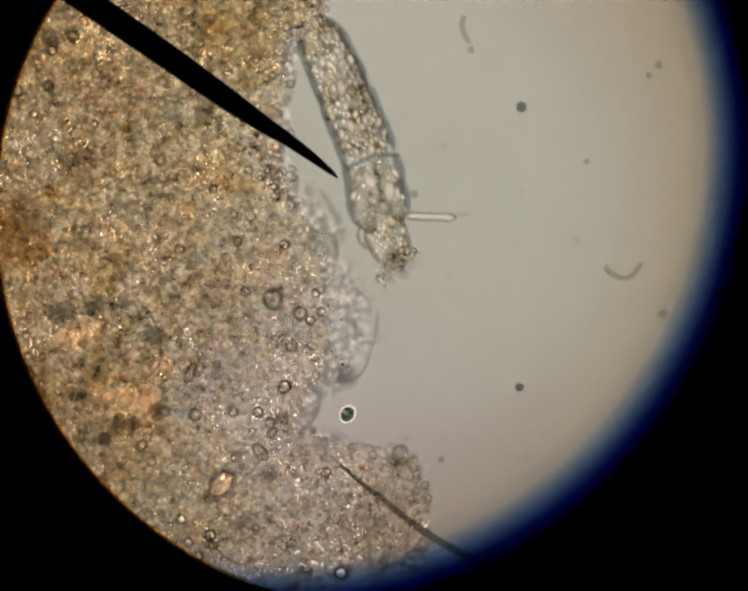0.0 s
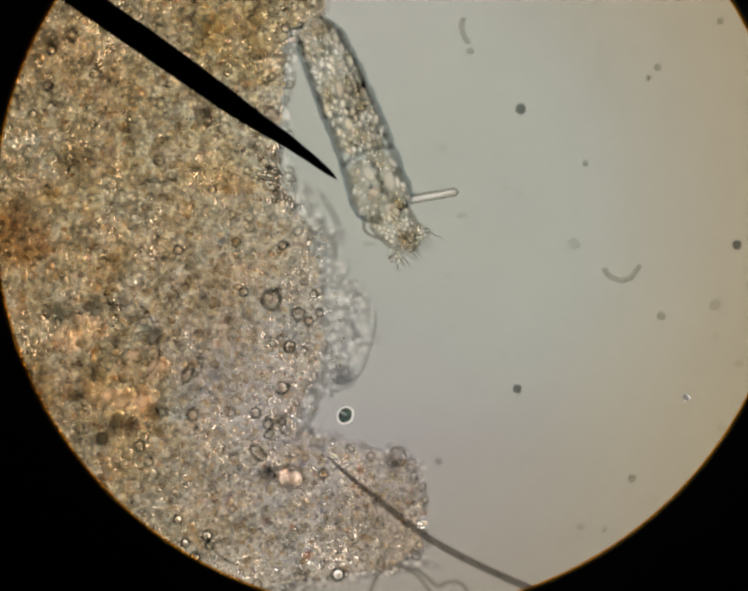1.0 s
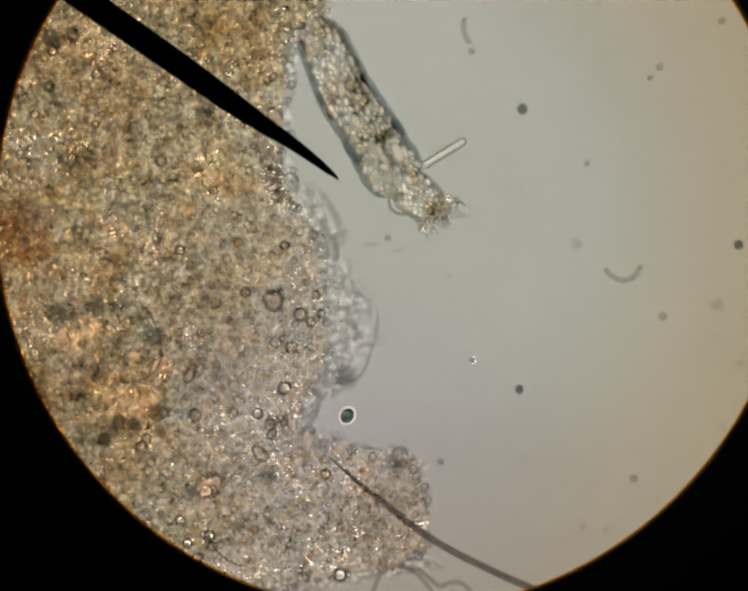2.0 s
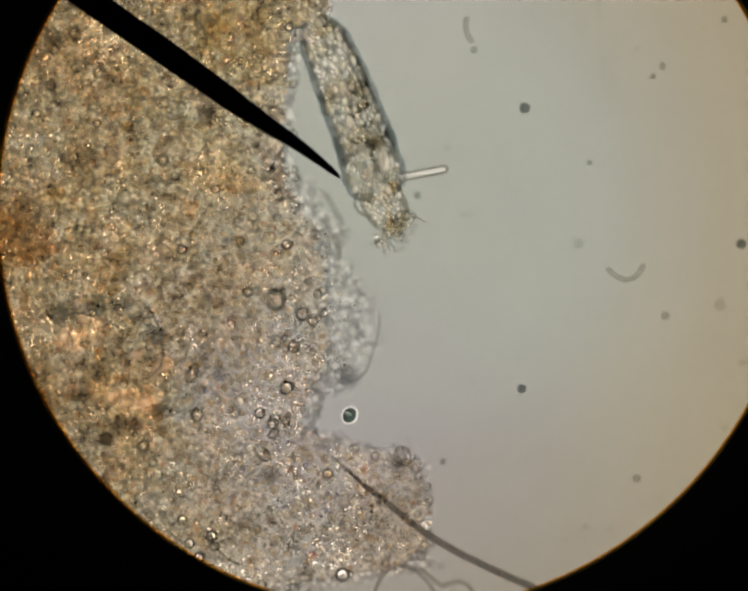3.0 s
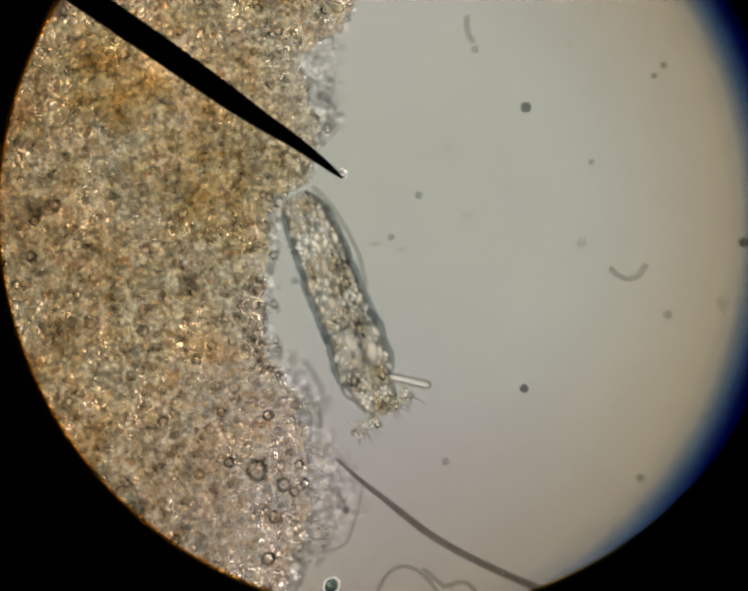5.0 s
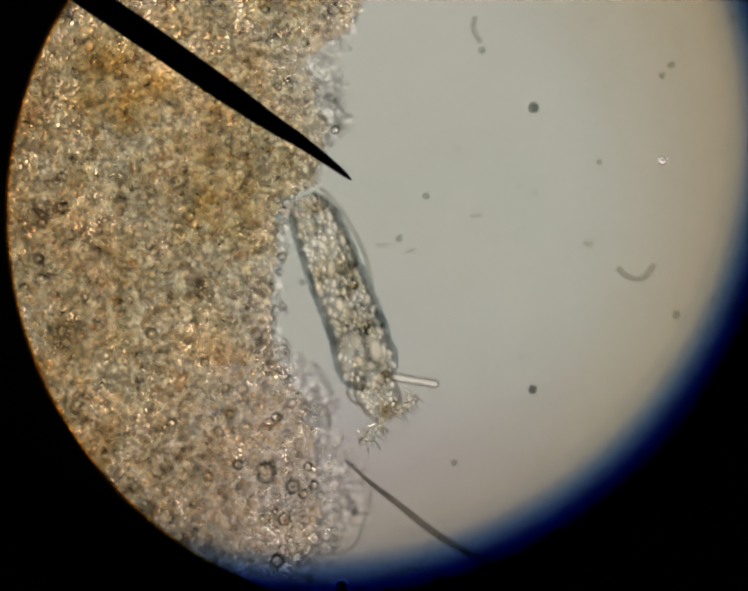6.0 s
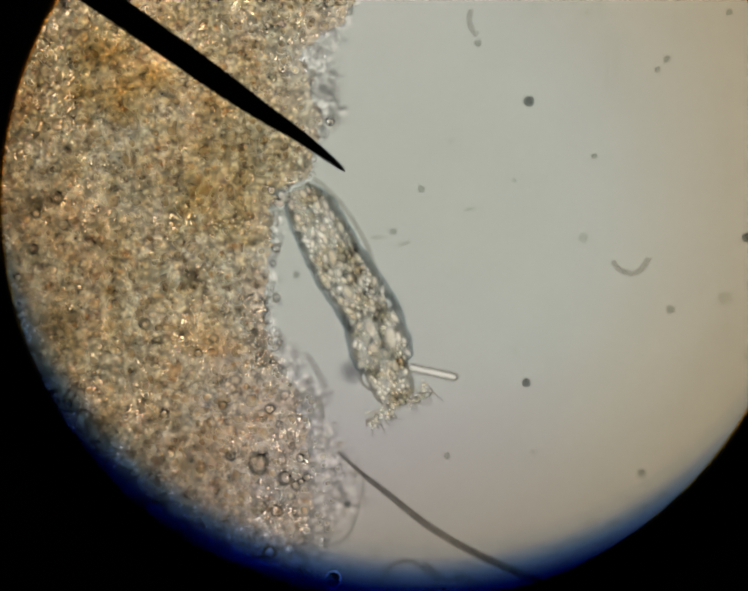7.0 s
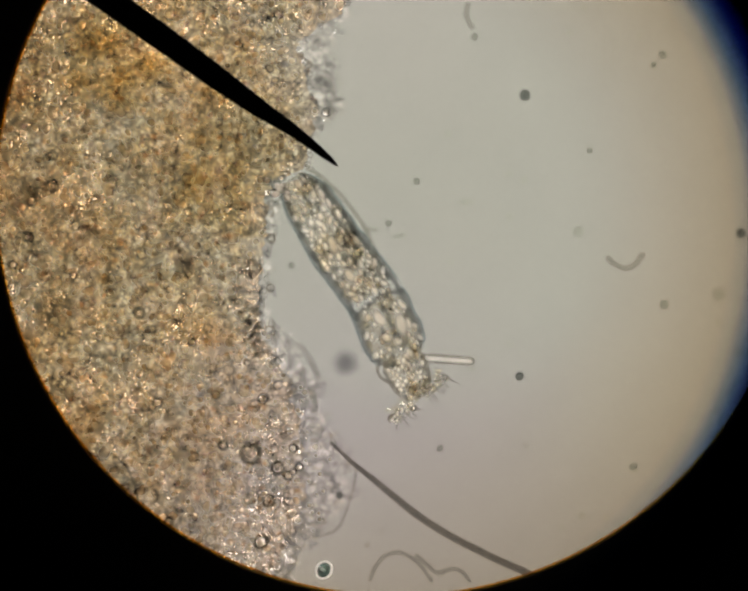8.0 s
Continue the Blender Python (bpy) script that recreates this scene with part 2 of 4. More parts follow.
SLIME = granular("slime_film", 98.0, [(0.08, (1.0, 1.0, 0.98)), (0.30, (1.0, 0.955, 0.865)), (0.50, (0.96, 0.96, 0.96)),
                                       (0.72, (1.0, 0.92, 0.79)), (0.92, (0.99, 0.885, 0.72))], (0.425, 0.388, 0.335),
                 [(0.30, (0.95, 0.94, 0.97)), (0.44, (0.97, 0.928, 0.885)), (0.60, (0.982, 0.908, 0.835)), (0.74, (0.925, 0.82, 0.72))],
                 "thin", (0.815, 0.80, 0.812), keep=0.4, shift=0.03, stains_and_tints=(
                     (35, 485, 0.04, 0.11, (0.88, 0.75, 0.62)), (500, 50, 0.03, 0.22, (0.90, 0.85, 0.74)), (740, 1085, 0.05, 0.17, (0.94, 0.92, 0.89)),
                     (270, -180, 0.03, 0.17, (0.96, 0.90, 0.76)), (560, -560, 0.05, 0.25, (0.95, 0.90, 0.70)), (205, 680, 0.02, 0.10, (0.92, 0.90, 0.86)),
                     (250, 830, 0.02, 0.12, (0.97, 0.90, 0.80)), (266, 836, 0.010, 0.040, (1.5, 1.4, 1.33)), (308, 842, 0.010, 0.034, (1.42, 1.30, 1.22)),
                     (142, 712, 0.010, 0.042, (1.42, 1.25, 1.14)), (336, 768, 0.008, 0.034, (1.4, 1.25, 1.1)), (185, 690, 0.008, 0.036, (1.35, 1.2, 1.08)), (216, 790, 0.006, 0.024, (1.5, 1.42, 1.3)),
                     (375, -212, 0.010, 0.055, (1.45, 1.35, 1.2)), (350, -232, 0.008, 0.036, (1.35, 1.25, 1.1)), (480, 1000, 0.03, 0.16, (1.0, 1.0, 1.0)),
                     # the last three darken and brown the mat towards its left side
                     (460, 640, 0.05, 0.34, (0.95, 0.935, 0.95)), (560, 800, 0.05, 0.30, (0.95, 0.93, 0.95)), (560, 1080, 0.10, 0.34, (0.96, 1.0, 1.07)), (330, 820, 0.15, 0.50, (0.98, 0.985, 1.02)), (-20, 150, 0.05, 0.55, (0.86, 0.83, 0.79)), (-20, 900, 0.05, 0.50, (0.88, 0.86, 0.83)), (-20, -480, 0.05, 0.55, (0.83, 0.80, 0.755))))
FRINGE = granular("fringe_film", 62.0, [(0.1, (0.92, 0.895, 0.89)), (0.5, (0.85, 0.83, 0.83)), (0.9, (0.79, 0.775, 0.78))], (0.56, 0.55, 0.55),
                  None, "thin", (0.752, 0.747, 0.749), 0.9, 0.0)
GUT_FILM = granular("gut_film", 60.0, [(0.1, (1.0, 1.0, 1.0)), (0.5, (1.0, 0.985, 0.945)), (0.9, (1.0, 0.955, 0.88))], (0.80, 0.785, 0.75), shift=0.03, stretch=0.7)
SCRATCH = soft("scratch_pale", (0.955, 0.955, 0.95), 0.2)
FIBRE_SOFT = soft("fibre_soft_grey", (0.83, 0.83, 0.81), 0.4)
FAINT = soft("faint_grey", (0.86, 0.86, 0.85), 0.3)
BLOB = jelly("blob_jelly", 1.15, [(0.0, (1.0, 0.99, 0.96)), (0.6, (1.0, 0.98, 0.93)), (1.0, (0.98, 0.93, 0.85))], rough=0.12)
GLINT = jelly("glint_jelly", 1.13, [(0.0, (1.0, 1.0, 0.98)), (1.0, (0.98, 0.96, 0.92))], rough=0.2)
PINK = jelly("pink_jelly", 1.45, [(0.0, (1.0, 0.92, 0.89)), (1.0, (1.0, 0.95, 0.92))], rough=0.4)
DROP = jelly("drop_jelly", 1.45, [(0.0, (1, 1, 1)), (1.0, (1.0, 0.98, 0.96))], rough=0.38)
MUSCLE = soft("muscle_grey", (0.70, 0.68, 0.64), 0.2)
FIELD_DIM = clear("field_dim", (0.752, 0.747, 0.749))
WALL = soft("body_wall_grey", (0.63, 0.645, 0.65), 0.2)
WALL_LINE = soft("body_wall_line", (0.76, 0.83, 0.85), 0.1)
FOLD = soft("fold_grey", (0.66, 0.665, 0.665), 0.15)
DARK_GRAIN = soft_grains("dark_grain_soft", [(0.0, (0.92, 0.88, 0.82)), (0.2, (0.80, 0.83, 0.91)), (0.4, (0.97, 0.87, 0.71)), (0.55, (0.86, 0.81, 0.88)), (0.7, (0.84, 0.86, 0.84)),
                                             (0.85, (0.96, 0.80, 0.68)), (1.0, (0.72, 0.73, 0.73))])
OUTLINE = soft_grains("outline_soft", [(0.0, (0.77, 0.76, 0.73)), (0.3, (0.66, 0.65, 0.62)), (0.6, (0.77, 0.73, 0.67)), (0.85, (0.68, 0.70, 0.72)), (1.0, (0.50, 0.50, 0.48))], 0.3, 1.0)
FLUFF = soft_grains("fluff_soft", [(0.0, (0.92, 0.92, 0.92)), (0.5, (0.86, 0.86, 0.87)), (1.0, (0.80, 0.80, 0.80))], 0.1, 0.95)
GUT_GRAIN = soft_grains("gut_grain_soft", [(0.0, (0.74, 0.74, 0.74)), (0.5, (0.66, 0.67, 0.68)), (1.0, (0.76, 0.73, 0.68))])
CELL_WALL = soft("cell_wall_dark", (0.50, 0.50, 0.48), 0.15)
GRAIN = jelly("grain_jelly", 1.085, [(0.0, (1.0, 0.99, 0.97)), (0.3, (1.0, 0.96, 0.89)), (0.6, (1.0, 0.98, 0.95)),
                                     (0.85, (0.98, 0.95, 0.90)), (0.95, (0.93, 0.94, 0.95)), (1.0, (0.97, 0.90, 0.80))], rough=0.34)
RING_GRAIN = jelly("ring_grain_jelly", 1.105, [(0.0, (1.0, 0.98, 0.94)), (0.7, (1.0, 0.96, 0.89)), (1.0, (0.98, 0.90, 0.80))], rough=0.34)
FRINGE_GRAIN = jelly("fringe_grain_jelly", 1.08, [(0.0, (1.0, 1.0, 1.0)), (1.0, (0.97, 0.965, 0.96))], rough=0.22)
BEAD = jelly("bead_jelly", 1.36, [(0.0, (1.0, 1.0, 1.0)), (1.0, (1.0, 0.97, 0.93))], rough=0.24)
CLUMP_BROWN = smudge("clump_brown", (0.89, 0.83, 0.74))
CLUMP_GREY = smudge("clump_grey", (0.60, 0.605, 0.60))
CLUMP_AMBER = smudge("clump_amber", (0.97, 0.90, 0.77))
PALE = jelly("pale_jelly", 1.04, [(0.0, (0.99, 0.99, 0.99)), (1.0, (0.965, 0.96, 0.965))], rough=0.1)
CELL = jelly("cell_jelly", 1.06, [(0.0, (1.0, 0.99, 0.96)), (1.0, (0.95, 0.94, 0.93))], vary="object")
SPECK = milky("speck_milky", [(0.0, (0.98, 0.95, 0.88)), (0.35, (0.95, 0.89, 0.80)), (0.6, (0.98, 0.97, 0.95)), (0.85, (0.94, 0.86, 0.74)), (1.0, (0.95, 0.78, 0.66))])
GRANULE = soft_milk("granule_milky", [(0.0, (1.0, 0.97, 0.90)), (0.4, (1.0, 0.98, 0.945)), (0.75, (0.96, 0.90, 0.80)), (1.0, (0.90, 0.84, 0.74))])
PEARL = milky("pearl_milky", [(0.3, (0.97, 0.93, 0.90)), (0.7, (0.98, 0.90, 0.86))], 30.0)
CORE = milky("core_milky", [(0.3, (0.97, 0.95, 0.90)), (0.7, (0.98, 0.97, 0.93))], 30.0)
SKIN = clear("rotifer_skin", (0.99, 0.993, 0.993))
ROD = jelly("rod_jelly", 1.5, [(0.0, (1, 1, 1)), (1.0, (0.97, 0.97, 0.97))])
CILIA = soft("cilia_grey", (0.72, 0.71, 0.69), 0.2)
DARK_CELL = jelly("dark_cell_jelly", 1.3, [(0.0, (0.42, 0.50, 0.48)), (1.0, (0.36, 0.44, 0.42))])


# ---------------------------------------------------------------- mesh helpers
def mesh_object(name, bm, material, smooth=True):
    me = bpy.data.meshes.new(name)
    if smooth:
        for f in bm.faces:
            f.smooth = True
    bm.to_mesh(me)
    bm.free()
    me.materials.append(material)
    return new(name, me)


def part(name, bm, material, parent, label=""):
    ob = mesh_object(name, bm, material)
    ob.parent = parent
    if label:
        ob["label"] = label
    return ob


def raw_object(name, verts, faces, material, smooth=True):
    me = bpy.data.meshes.new(name)
    me.from_pydata([tuple(v) for v in verts], [], [tuple(f) for f in faces])
    me.materials.append(material)
    if smooth:
        me.polygons.foreach_set("use_smooth", [True] * len(me.polygons))
    me.update()
    return new(name, me)


def ring_plate(r_in, r_out, z0, z1, n=256):
    """A flat ring with thickness."""
    bm = bmesh.new()
    loops = []
    for r, z in ((r_in, z1), (r_out, z1), (r_out, z0), (r_in, z0)):
        loops.append([bm.verts.new((r * math.cos(2 * math.pi * i / n), r * math.sin(2 * math.pi * i / n), z)) for i in range(n)])
    for a, b in zip(loops, loops[1:] + loops[:1]):
        for i in range(n):
            bm.faces.new((a[i], b[i], b[(i + 1) % n], a[(i + 1) % n]))
    bmesh.ops.recalc_face_normals(bm, faces=bm.faces)
    return bm


def disc_plate(r, z0, z1, n=96):
    bm = bmesh.new()
    bmesh.ops.create_cone(bm, cap_ends=True, segments=n, radius1=r, radius2=r, depth=z1 - z0)
    bmesh.ops.translate(bm, verts=bm.verts, vec=(0, 0, (z0 + z1) / 2))
    return bm


def box_plate(x0, x1, y0, y1, z0, z1):
    bm = bmesh.new()
    bmesh.ops.create_cube(bm, size=1.0)
    bmesh.ops.scale(bm, verts=bm.verts, vec=(x1 - x0, y1 - y0, z1 - z0))
    bmesh.ops.translate(bm, verts=bm.verts, vec=((x0 + x1) / 2, (y0 + y1) / 2, (z0 + z1) / 2))
    return bm


def tube(points, radii, sides=12, flat=1.0):
    """A closed tube along points (metres), its radius given point by point; flat squashes it in z."""
    bm = bmesh.new()
    rim = bm.verts.layers.float.new("rim")
    pts = [Vector(p) for p in points]
    loops = []
    for i, (p, r) in enumerate(zip(pts, radii)):
        d = (pts[min(i + 1, len(pts) - 1)] - pts[max(i - 1, 0)]).normalized()
        side = d.cross(Vector((0, 0, 1))).normalized()
        up = side.cross(d)
        loops.append([bm.verts.new(p + (side * math.cos(2 * math.pi * j / sides) + up * flat * math.sin(2 * math.pi * j / sides)) * r)
                      for j in range(sides)])
        for j, v in enumerate(loops[-1]):
            v[rim] = abs(math.cos(2 * math.pi * j / sides))
    for a, b in zip(loops, loops[1:]):
        for j in range(sides):
            bm.faces.new((a[j], a[(j + 1) % sides], b[(j + 1) % sides], b[j]))
    bm.faces.new(loops[0][::-1])
    bm.faces.new(loops[-1])
    bmesh.ops.recalc_face_normals(bm, faces=bm.faces)
    return bm


def smooth_line(pts, n):
    """n points on a smooth curve through the given ones."""
    out, m = [], len(pts) - 1
    for i in range(n):
        s = i / (n - 1) * m
        k = min(int(s), m - 1)
        f = s - k
        p = [Vector(pts[max(0, min(m, k + d))]) for d in (-1, 0, 1, 2)]
        out.append(0.5 * (2 * p[1] + (p[2] - p[0]) * f + (2 * p[0] - 5 * p[1] + 4 * p[2] - p[3]) * f * f
                          + (3 * p[1] - p[0] - 3 * p[2] + p[3]) * f ** 3))
    return out


def lumpy(radius, seed, amount=0.15, subdiv=3, scale=(1, 1, 1), freq=2.0):
    bm = bmesh.new()
    bmesh.ops.create_icosphere(bm, subdivisions=subdiv, radius=1.0)
    off = Vector((seed * 3.17, seed * 1.31, seed * 0.77))
    for v in bm.verts:
        k = 1 + amount * noise.noise(v.co * freq + off)
        v.co = Vector([c * k * radius * s for c, s in zip(v.co, scale)])
    return bm


def ico(level):
    bm = bmesh.new()
    bmesh.ops.create_icosphere(bm, subdivisions=level, radius=1.0)
    v = np.array([x.co[:] for x in bm.verts])
    f = np.array([[x.index for x in y.verts] for y in bm.faces])
    bm.free()
    return v, f


ICO1, ICO2 = ico(1), ico(2)


def dome(shape):
    """The upper half of a grain, open below."""
    v, f = shape
    f = np.array([q for q in f if v[q][:, 2].mean() > -0.05])
    used = np.unique(f)
    at = {int(o): i for i, o in enumerate(used)}
    return v[used], np.array([[at[int(i)] for i in q] for q in f])


def cap(bm):
    """Keeps the upper side of a body, so that light enters it from below."""
    low = [f for f in bm.faces if f.calc_center_median().z < -1e-5]
    bmesh.ops.delete(bm, geom=low, context="FACES")
    return bm


DOME1, DOME2 = dome(ICO1), dome(ICO2)


def rough_ico(seed):
    """A pebble-like grain."""
    v, f = ICO2
    k = [1 + 0.55 * noise.noise(Vector(q) * 1.9 + Vector((seed, 0, 0))) for q in v]
    return v * np.array(k)[:, None], f


def hoop(n=14, sides=6, thick=0.26):
    """A ring of unit radius lying flat, and how far each of its corners lies off the ring's middle line."""
    v, f, off = [], [], []
    for i in range(n):
        a = 2 * math.pi * i / n
        for j in range(sides):
            w = 2 * math.pi * j / sides
            k = 1 + thick * math.cos(w)
            v.append((math.cos(a) * k, math.sin(a) * k, thick * math.sin(w)))
            off.append(abs(math.cos(w)))
            p, q = i * sides, ((i + 1) % n) * sides
            f.append((p + j, q + j, q + (j + 1) % sides, p + (j + 1) % sides))
    return np.array(v), np.array(f), np.array(off)


def beads(name, places, material, shape=ICO1):
    """Many small grains as one mesh; places: rows of x, y, z, and half sizes along three axes, turn (metres)."""
    bv, bf = shape[:2]
    vs, fs = [], []
    rim = np.tile(shape[2] if len(shape) > 2 else np.minimum(1.0, np.hypot(bv[:, 0], bv[:, 1])), len(places))
    for i, (x, y, z, a, b, c, w) in enumerate(places):
        q = bv * (a, b, c)
        cw, sw = math.cos(w), math.sin(w)
        q = np.stack([q[:, 0] * cw - q[:, 1] * sw + x, q[:, 0] * sw + q[:, 1] * cw + y, q[:, 2] + z], 1)
        vs.append(q)
        fs.append(bf + i * len(bv))
    ob = raw_object(name, np.concatenate(vs).tolist(), np.concatenate(fs).tolist(), material)
    ob.data.attributes.new("rim", "FLOAT", "POINT").data.foreach_set("value", rim)
    return ob


rng = np.random.default_rng(7)
carried = []          # what rides on the slide

# ---------------------------------------------------------------- the microscope
STOP_Z = 250.0
stop_k = (H - STOP_Z) / H
STOP_X, STOP_Y, STOP_R = 825.0, 446.0, 836.5
stop = tagged(new("field_stop"), "black round field stop of a microscope eyepiece", "diaphragm", kind="structure")
stop.location = plan(STOP_X, STOP_Y, STOP_Z)
part("ring", ring_plate(STOP_R * stop_k * MM, 3.2, 0, 0.02), BLACK, stop, "matt black ring plate")
# colour fringe of the optics, put in as a thin amber ring
part("rim", ring_plate((STOP_R - 5) * stop_k * MM, (STOP_R + 2) * stop_k * MM, 0.004, 0.008), ABERRATION, stop, "thin amber ring standing in for the lens's colour fringe")

needle = [(20, -118, 30), (120, -42, 29), (240, 42, 28), (360, 126, 27), (470, 205, 24), (545, 257.5, 18.8), (600, 293, 14.5),
          (650, 329.5, 10.5), (680, 353, 7.5), (696, 366, 4.8), (706, 375, 1.4)]
pl = smooth_line([plan(x, y, STOP_Z - 20) for x, y, _ in needle], 50)
rl = [v.x * stop_k * MM for v in smooth_line([(r, 0, 0) for _, _, r in needle], 50)]
pointer = tagged(new("pointer"), "black tapered eyepiece pointer with a sharp tip", "pointer")
part("shaft", tube(pl[:40], rl[:40], 20, 0.5), BLACK, pointer)
part("tip", tube(pl[39:], rl[39:], 20, 0.5), BLACK, pointer, "sharp pointer tip")

lamp = tagged(new("microscope_lamp"), "round frosted microscope lamp giving pale uneven light", "lamp", kind="structure")
lamp.location = (0, 0, LAMP_Z * MM)
part("diffuser", disc_plate(2.5, -0.02, 0.0), lamp_material(), lamp, "glowing frosted disc")
# bright ring outside the view, added so grains and glints outshine the field
part("helper_ring", ring_plate(3.0, 3.8, -0.02, 0.0), glow("helper_glow", (1.0, 0.96, 0.89), 12.5), lamp, "unseen bright ring added to light the grains and their glints")
part("baffle", ring_plate(2.51, 2.99, -0.3, 0.0), BLACK, lamp, "unseen black baffle ring")
part("housing", ring_plate(3.81, 4.0, -0.3, 0.02), BLACK, lamp, "black lamp housing")

GLASS_Z = -120.0
tagged(mesh_object("field_lens", disc_plate(1.35, GLASS_Z * MM - 0.03, GLASS_Z * MM), LENS_GLASS, False),
       "clear dusty glass disc above the lamp", "lens", kind="structure")

UPPER_Z = 140.0
tagged(mesh_object("eye_lens", disc_plate(1.2, UPPER_Z * MM - 0.03, UPPER_Z * MM), LENS_GLASS, False),
       "clear glass disc of the eyepiece", "lens", kind="structure")

slide = tagged(mesh_object("glass_slide", box_plate(-2.6, 2.6, -2.4, 2.4, -0.05, -0.012), SLIDE_GLASS, False),
               "clear glass microscope slide", "glass slide", kind="structure")
carried.append(slide)

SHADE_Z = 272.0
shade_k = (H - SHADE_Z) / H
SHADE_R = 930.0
# added ring; its tint stands in for the pupil's vignette shadow
shade = tagged(new("vignette_ring"), "added dark ring for the eyepiece vignette, blurred and blue-edged", "eyepiece rim")
part("vignette_edge", ring_plate((SHADE_R - 420) * shade_k * MM, (SHADE_R + 130) * shade_k * MM, 0, 0.004), shade_material(SHADE_R * shade_k * MM), shade, "vignette shade as a tint turning blue and then black")
part("plate", ring_plate((SHADE_R + 130) * shade_k * MM, 3.4, 0, 0.004), BLACK, shade, "matt black outer plate of the added vignette ring")


# ---------------------------------------------------------------- dust on the lens
def speck(x, y, r, material, label, stretch=1.0, turn=0.0):
    bm = bmesh.new()
    bmesh.ops.create_icosphere(bm, subdivisions=3, radius=1.0)
    ob = tagged(mesh_object("dust_speck", bm, material), label, "dust", "dust specks on the lens")
    z = GLASS_Z + 0.15 * r
    ob.matrix_basis = Matrix.LocRotScale(plan(x, y, z), Euler((0, 0, radians(turn))),
                                         Vector((r * stretch, r, 0.15 * r)) * MM * (H - z) / H)
    return ob


for x, y, r in ((1092, 228, 14.5), (1085, 815, 12), (1545, 513, 13), (711, 1066, 10)):
    speck(x, y, r, DUST_DARK, "dark round dust speck on the glass")
for x, y, r in ((1380, 141, 11), (1386, 663, 13), (867, 410, 11), (809, 498, 10), (1228, 343, 9), (920, 967, 10),
                (1510, 44, 10), (1325, 1003, 12), (607, 588, 10), (1360, 163, 9), (986, 107, 11)):
    speck(x, y, r, DUST_GREY, "grey round dust speck on the glass")
for x, y, r in ((1060, 392, 9), (1092, 405, 9), (1062, 482, 8), (938, 578, 9), (1062, 748, 10), (1373, 1047, 9),
                (1218, 1105, 11), (1268, 1110, 9), (1510, 897, 10), (1213, 45, 8), (1205, 512, 16), (1500, 640, 18),
                (670, 1120, 8), (800, 1140, 8), (770, 1170, 9), (1328, 105, 7), (1098, 28, 8), (930, 310, 10),
                (1500, 700, 9), (1175, 1130, 8), (1465, 62, 8), (1100, 960, 10), (985, 800, 8), (1183, 97, 9)):
    speck(x, y, r, DUST_PALE, "faint round dust speck on the glass")
for x, y, r, s, w in ((970, 452, 6, 2.8, 5), (775, 511, 6, 2.8, 0), (832, 524, 6, 2.8, 15), (1548, 762, 8, 1.6, 0)):
    speck(x, y, r * 1.2, DUST_PALE, "short grey dust bar on the glass", s, w)
speck(722, 790, 38, dust_material("dust_smudge", (0.64, 0.64, 0.66), 0.95, 0.02), "large blurred dark dust smudge on the glass")


def strand(name, pts, r, material, label, category, n=40, taper=False, z=GLASS_Z):
    line = smooth_line([plan(x, y, z + r) for x, y in pts], n)
    radii = [r * MM * (H - z) / H * (0.22 + 0.78 * min(1, i / (n * 0.45)) if taper else 1.0) for i in range(n)]
    return tagged(mesh_object(name, tube(line, radii, 10), material), label, category)


strand("hair", [(690, 959), (704, 972), (742, 1006), (800, 1052), (870, 1108), (940, 1152), (1020, 1192), (1100, 1228), (1180, 1262)],
       9.0, FIBRE, "long grey hair lying across the glass", "hair", 60, True, UPPER_Z)
strand("fibre", [(1266, 562), (1274, 574), (1290, 584), (1306, 588), (1322, 582), (1334, 568), (1341, 556)], 8.5, FIBRE_SOFT,
       "short curved grey fibre on the glass", "fibre")
strand("fibre", [(972, 38), (968, 55), (972, 74), (984, 90)], 8.5, FIBRE_SOFT, "short curved grey fibre on the glass", "fibre")
strand("fibre", [(776, 1245), (785, 1220), (803, 1196), (830, 1185), (858, 1193), (885, 1216), (905, 1245)], 6.5, STRAND,
       "pale looped fibre on the glass", "fibre")
strand("fibre", [(872, 1190), (895, 1210), (918, 1227), (945, 1219), (968, 1224), (985, 1245)], 7, STRAND,
       "pale kinked fibre on the glass", "fibre")

for x, y0, y1 in ((1256, 70, 215), (1274, 95, 190), (1396, 40, 100), (1246, -20, 60), (1420, 180, 230)):
    strand("scratch", [(x, y0), (x + 1, (2 * y0 + y1) / 3), (x - 1, (y0 + 2 * y1) / 3), (x, y1)], 4.5, SCRATCH, "faint straight scratch on the glass", "scratch", 20)

# ---------------------------------------------------------------- the slime mat
EDGE = ((-760, 815), (-663, 812), (-563, 802), (-463, 782), (-363, 780), (-293, 758), (-250, 690), (-213, 668), (-130, 690),
        (-63, 700), (7, 690), (34, 686), (66, 616), (127, 601), (237, 592), (337, 586), (400, 598), (467, 640), (540, 672), (640, 682),
        (760, 672), (850, 632), (890, 622), (920, 670), (945, 780), (962, 870), (1050, 895), (1150, 882), (1190, 820),
        (1215, 640), (1240, 500), (1320, 420))
EDGE_Y, EDGE_X = [e[0] for e in EDGE], [e[1] for e in EDGE]


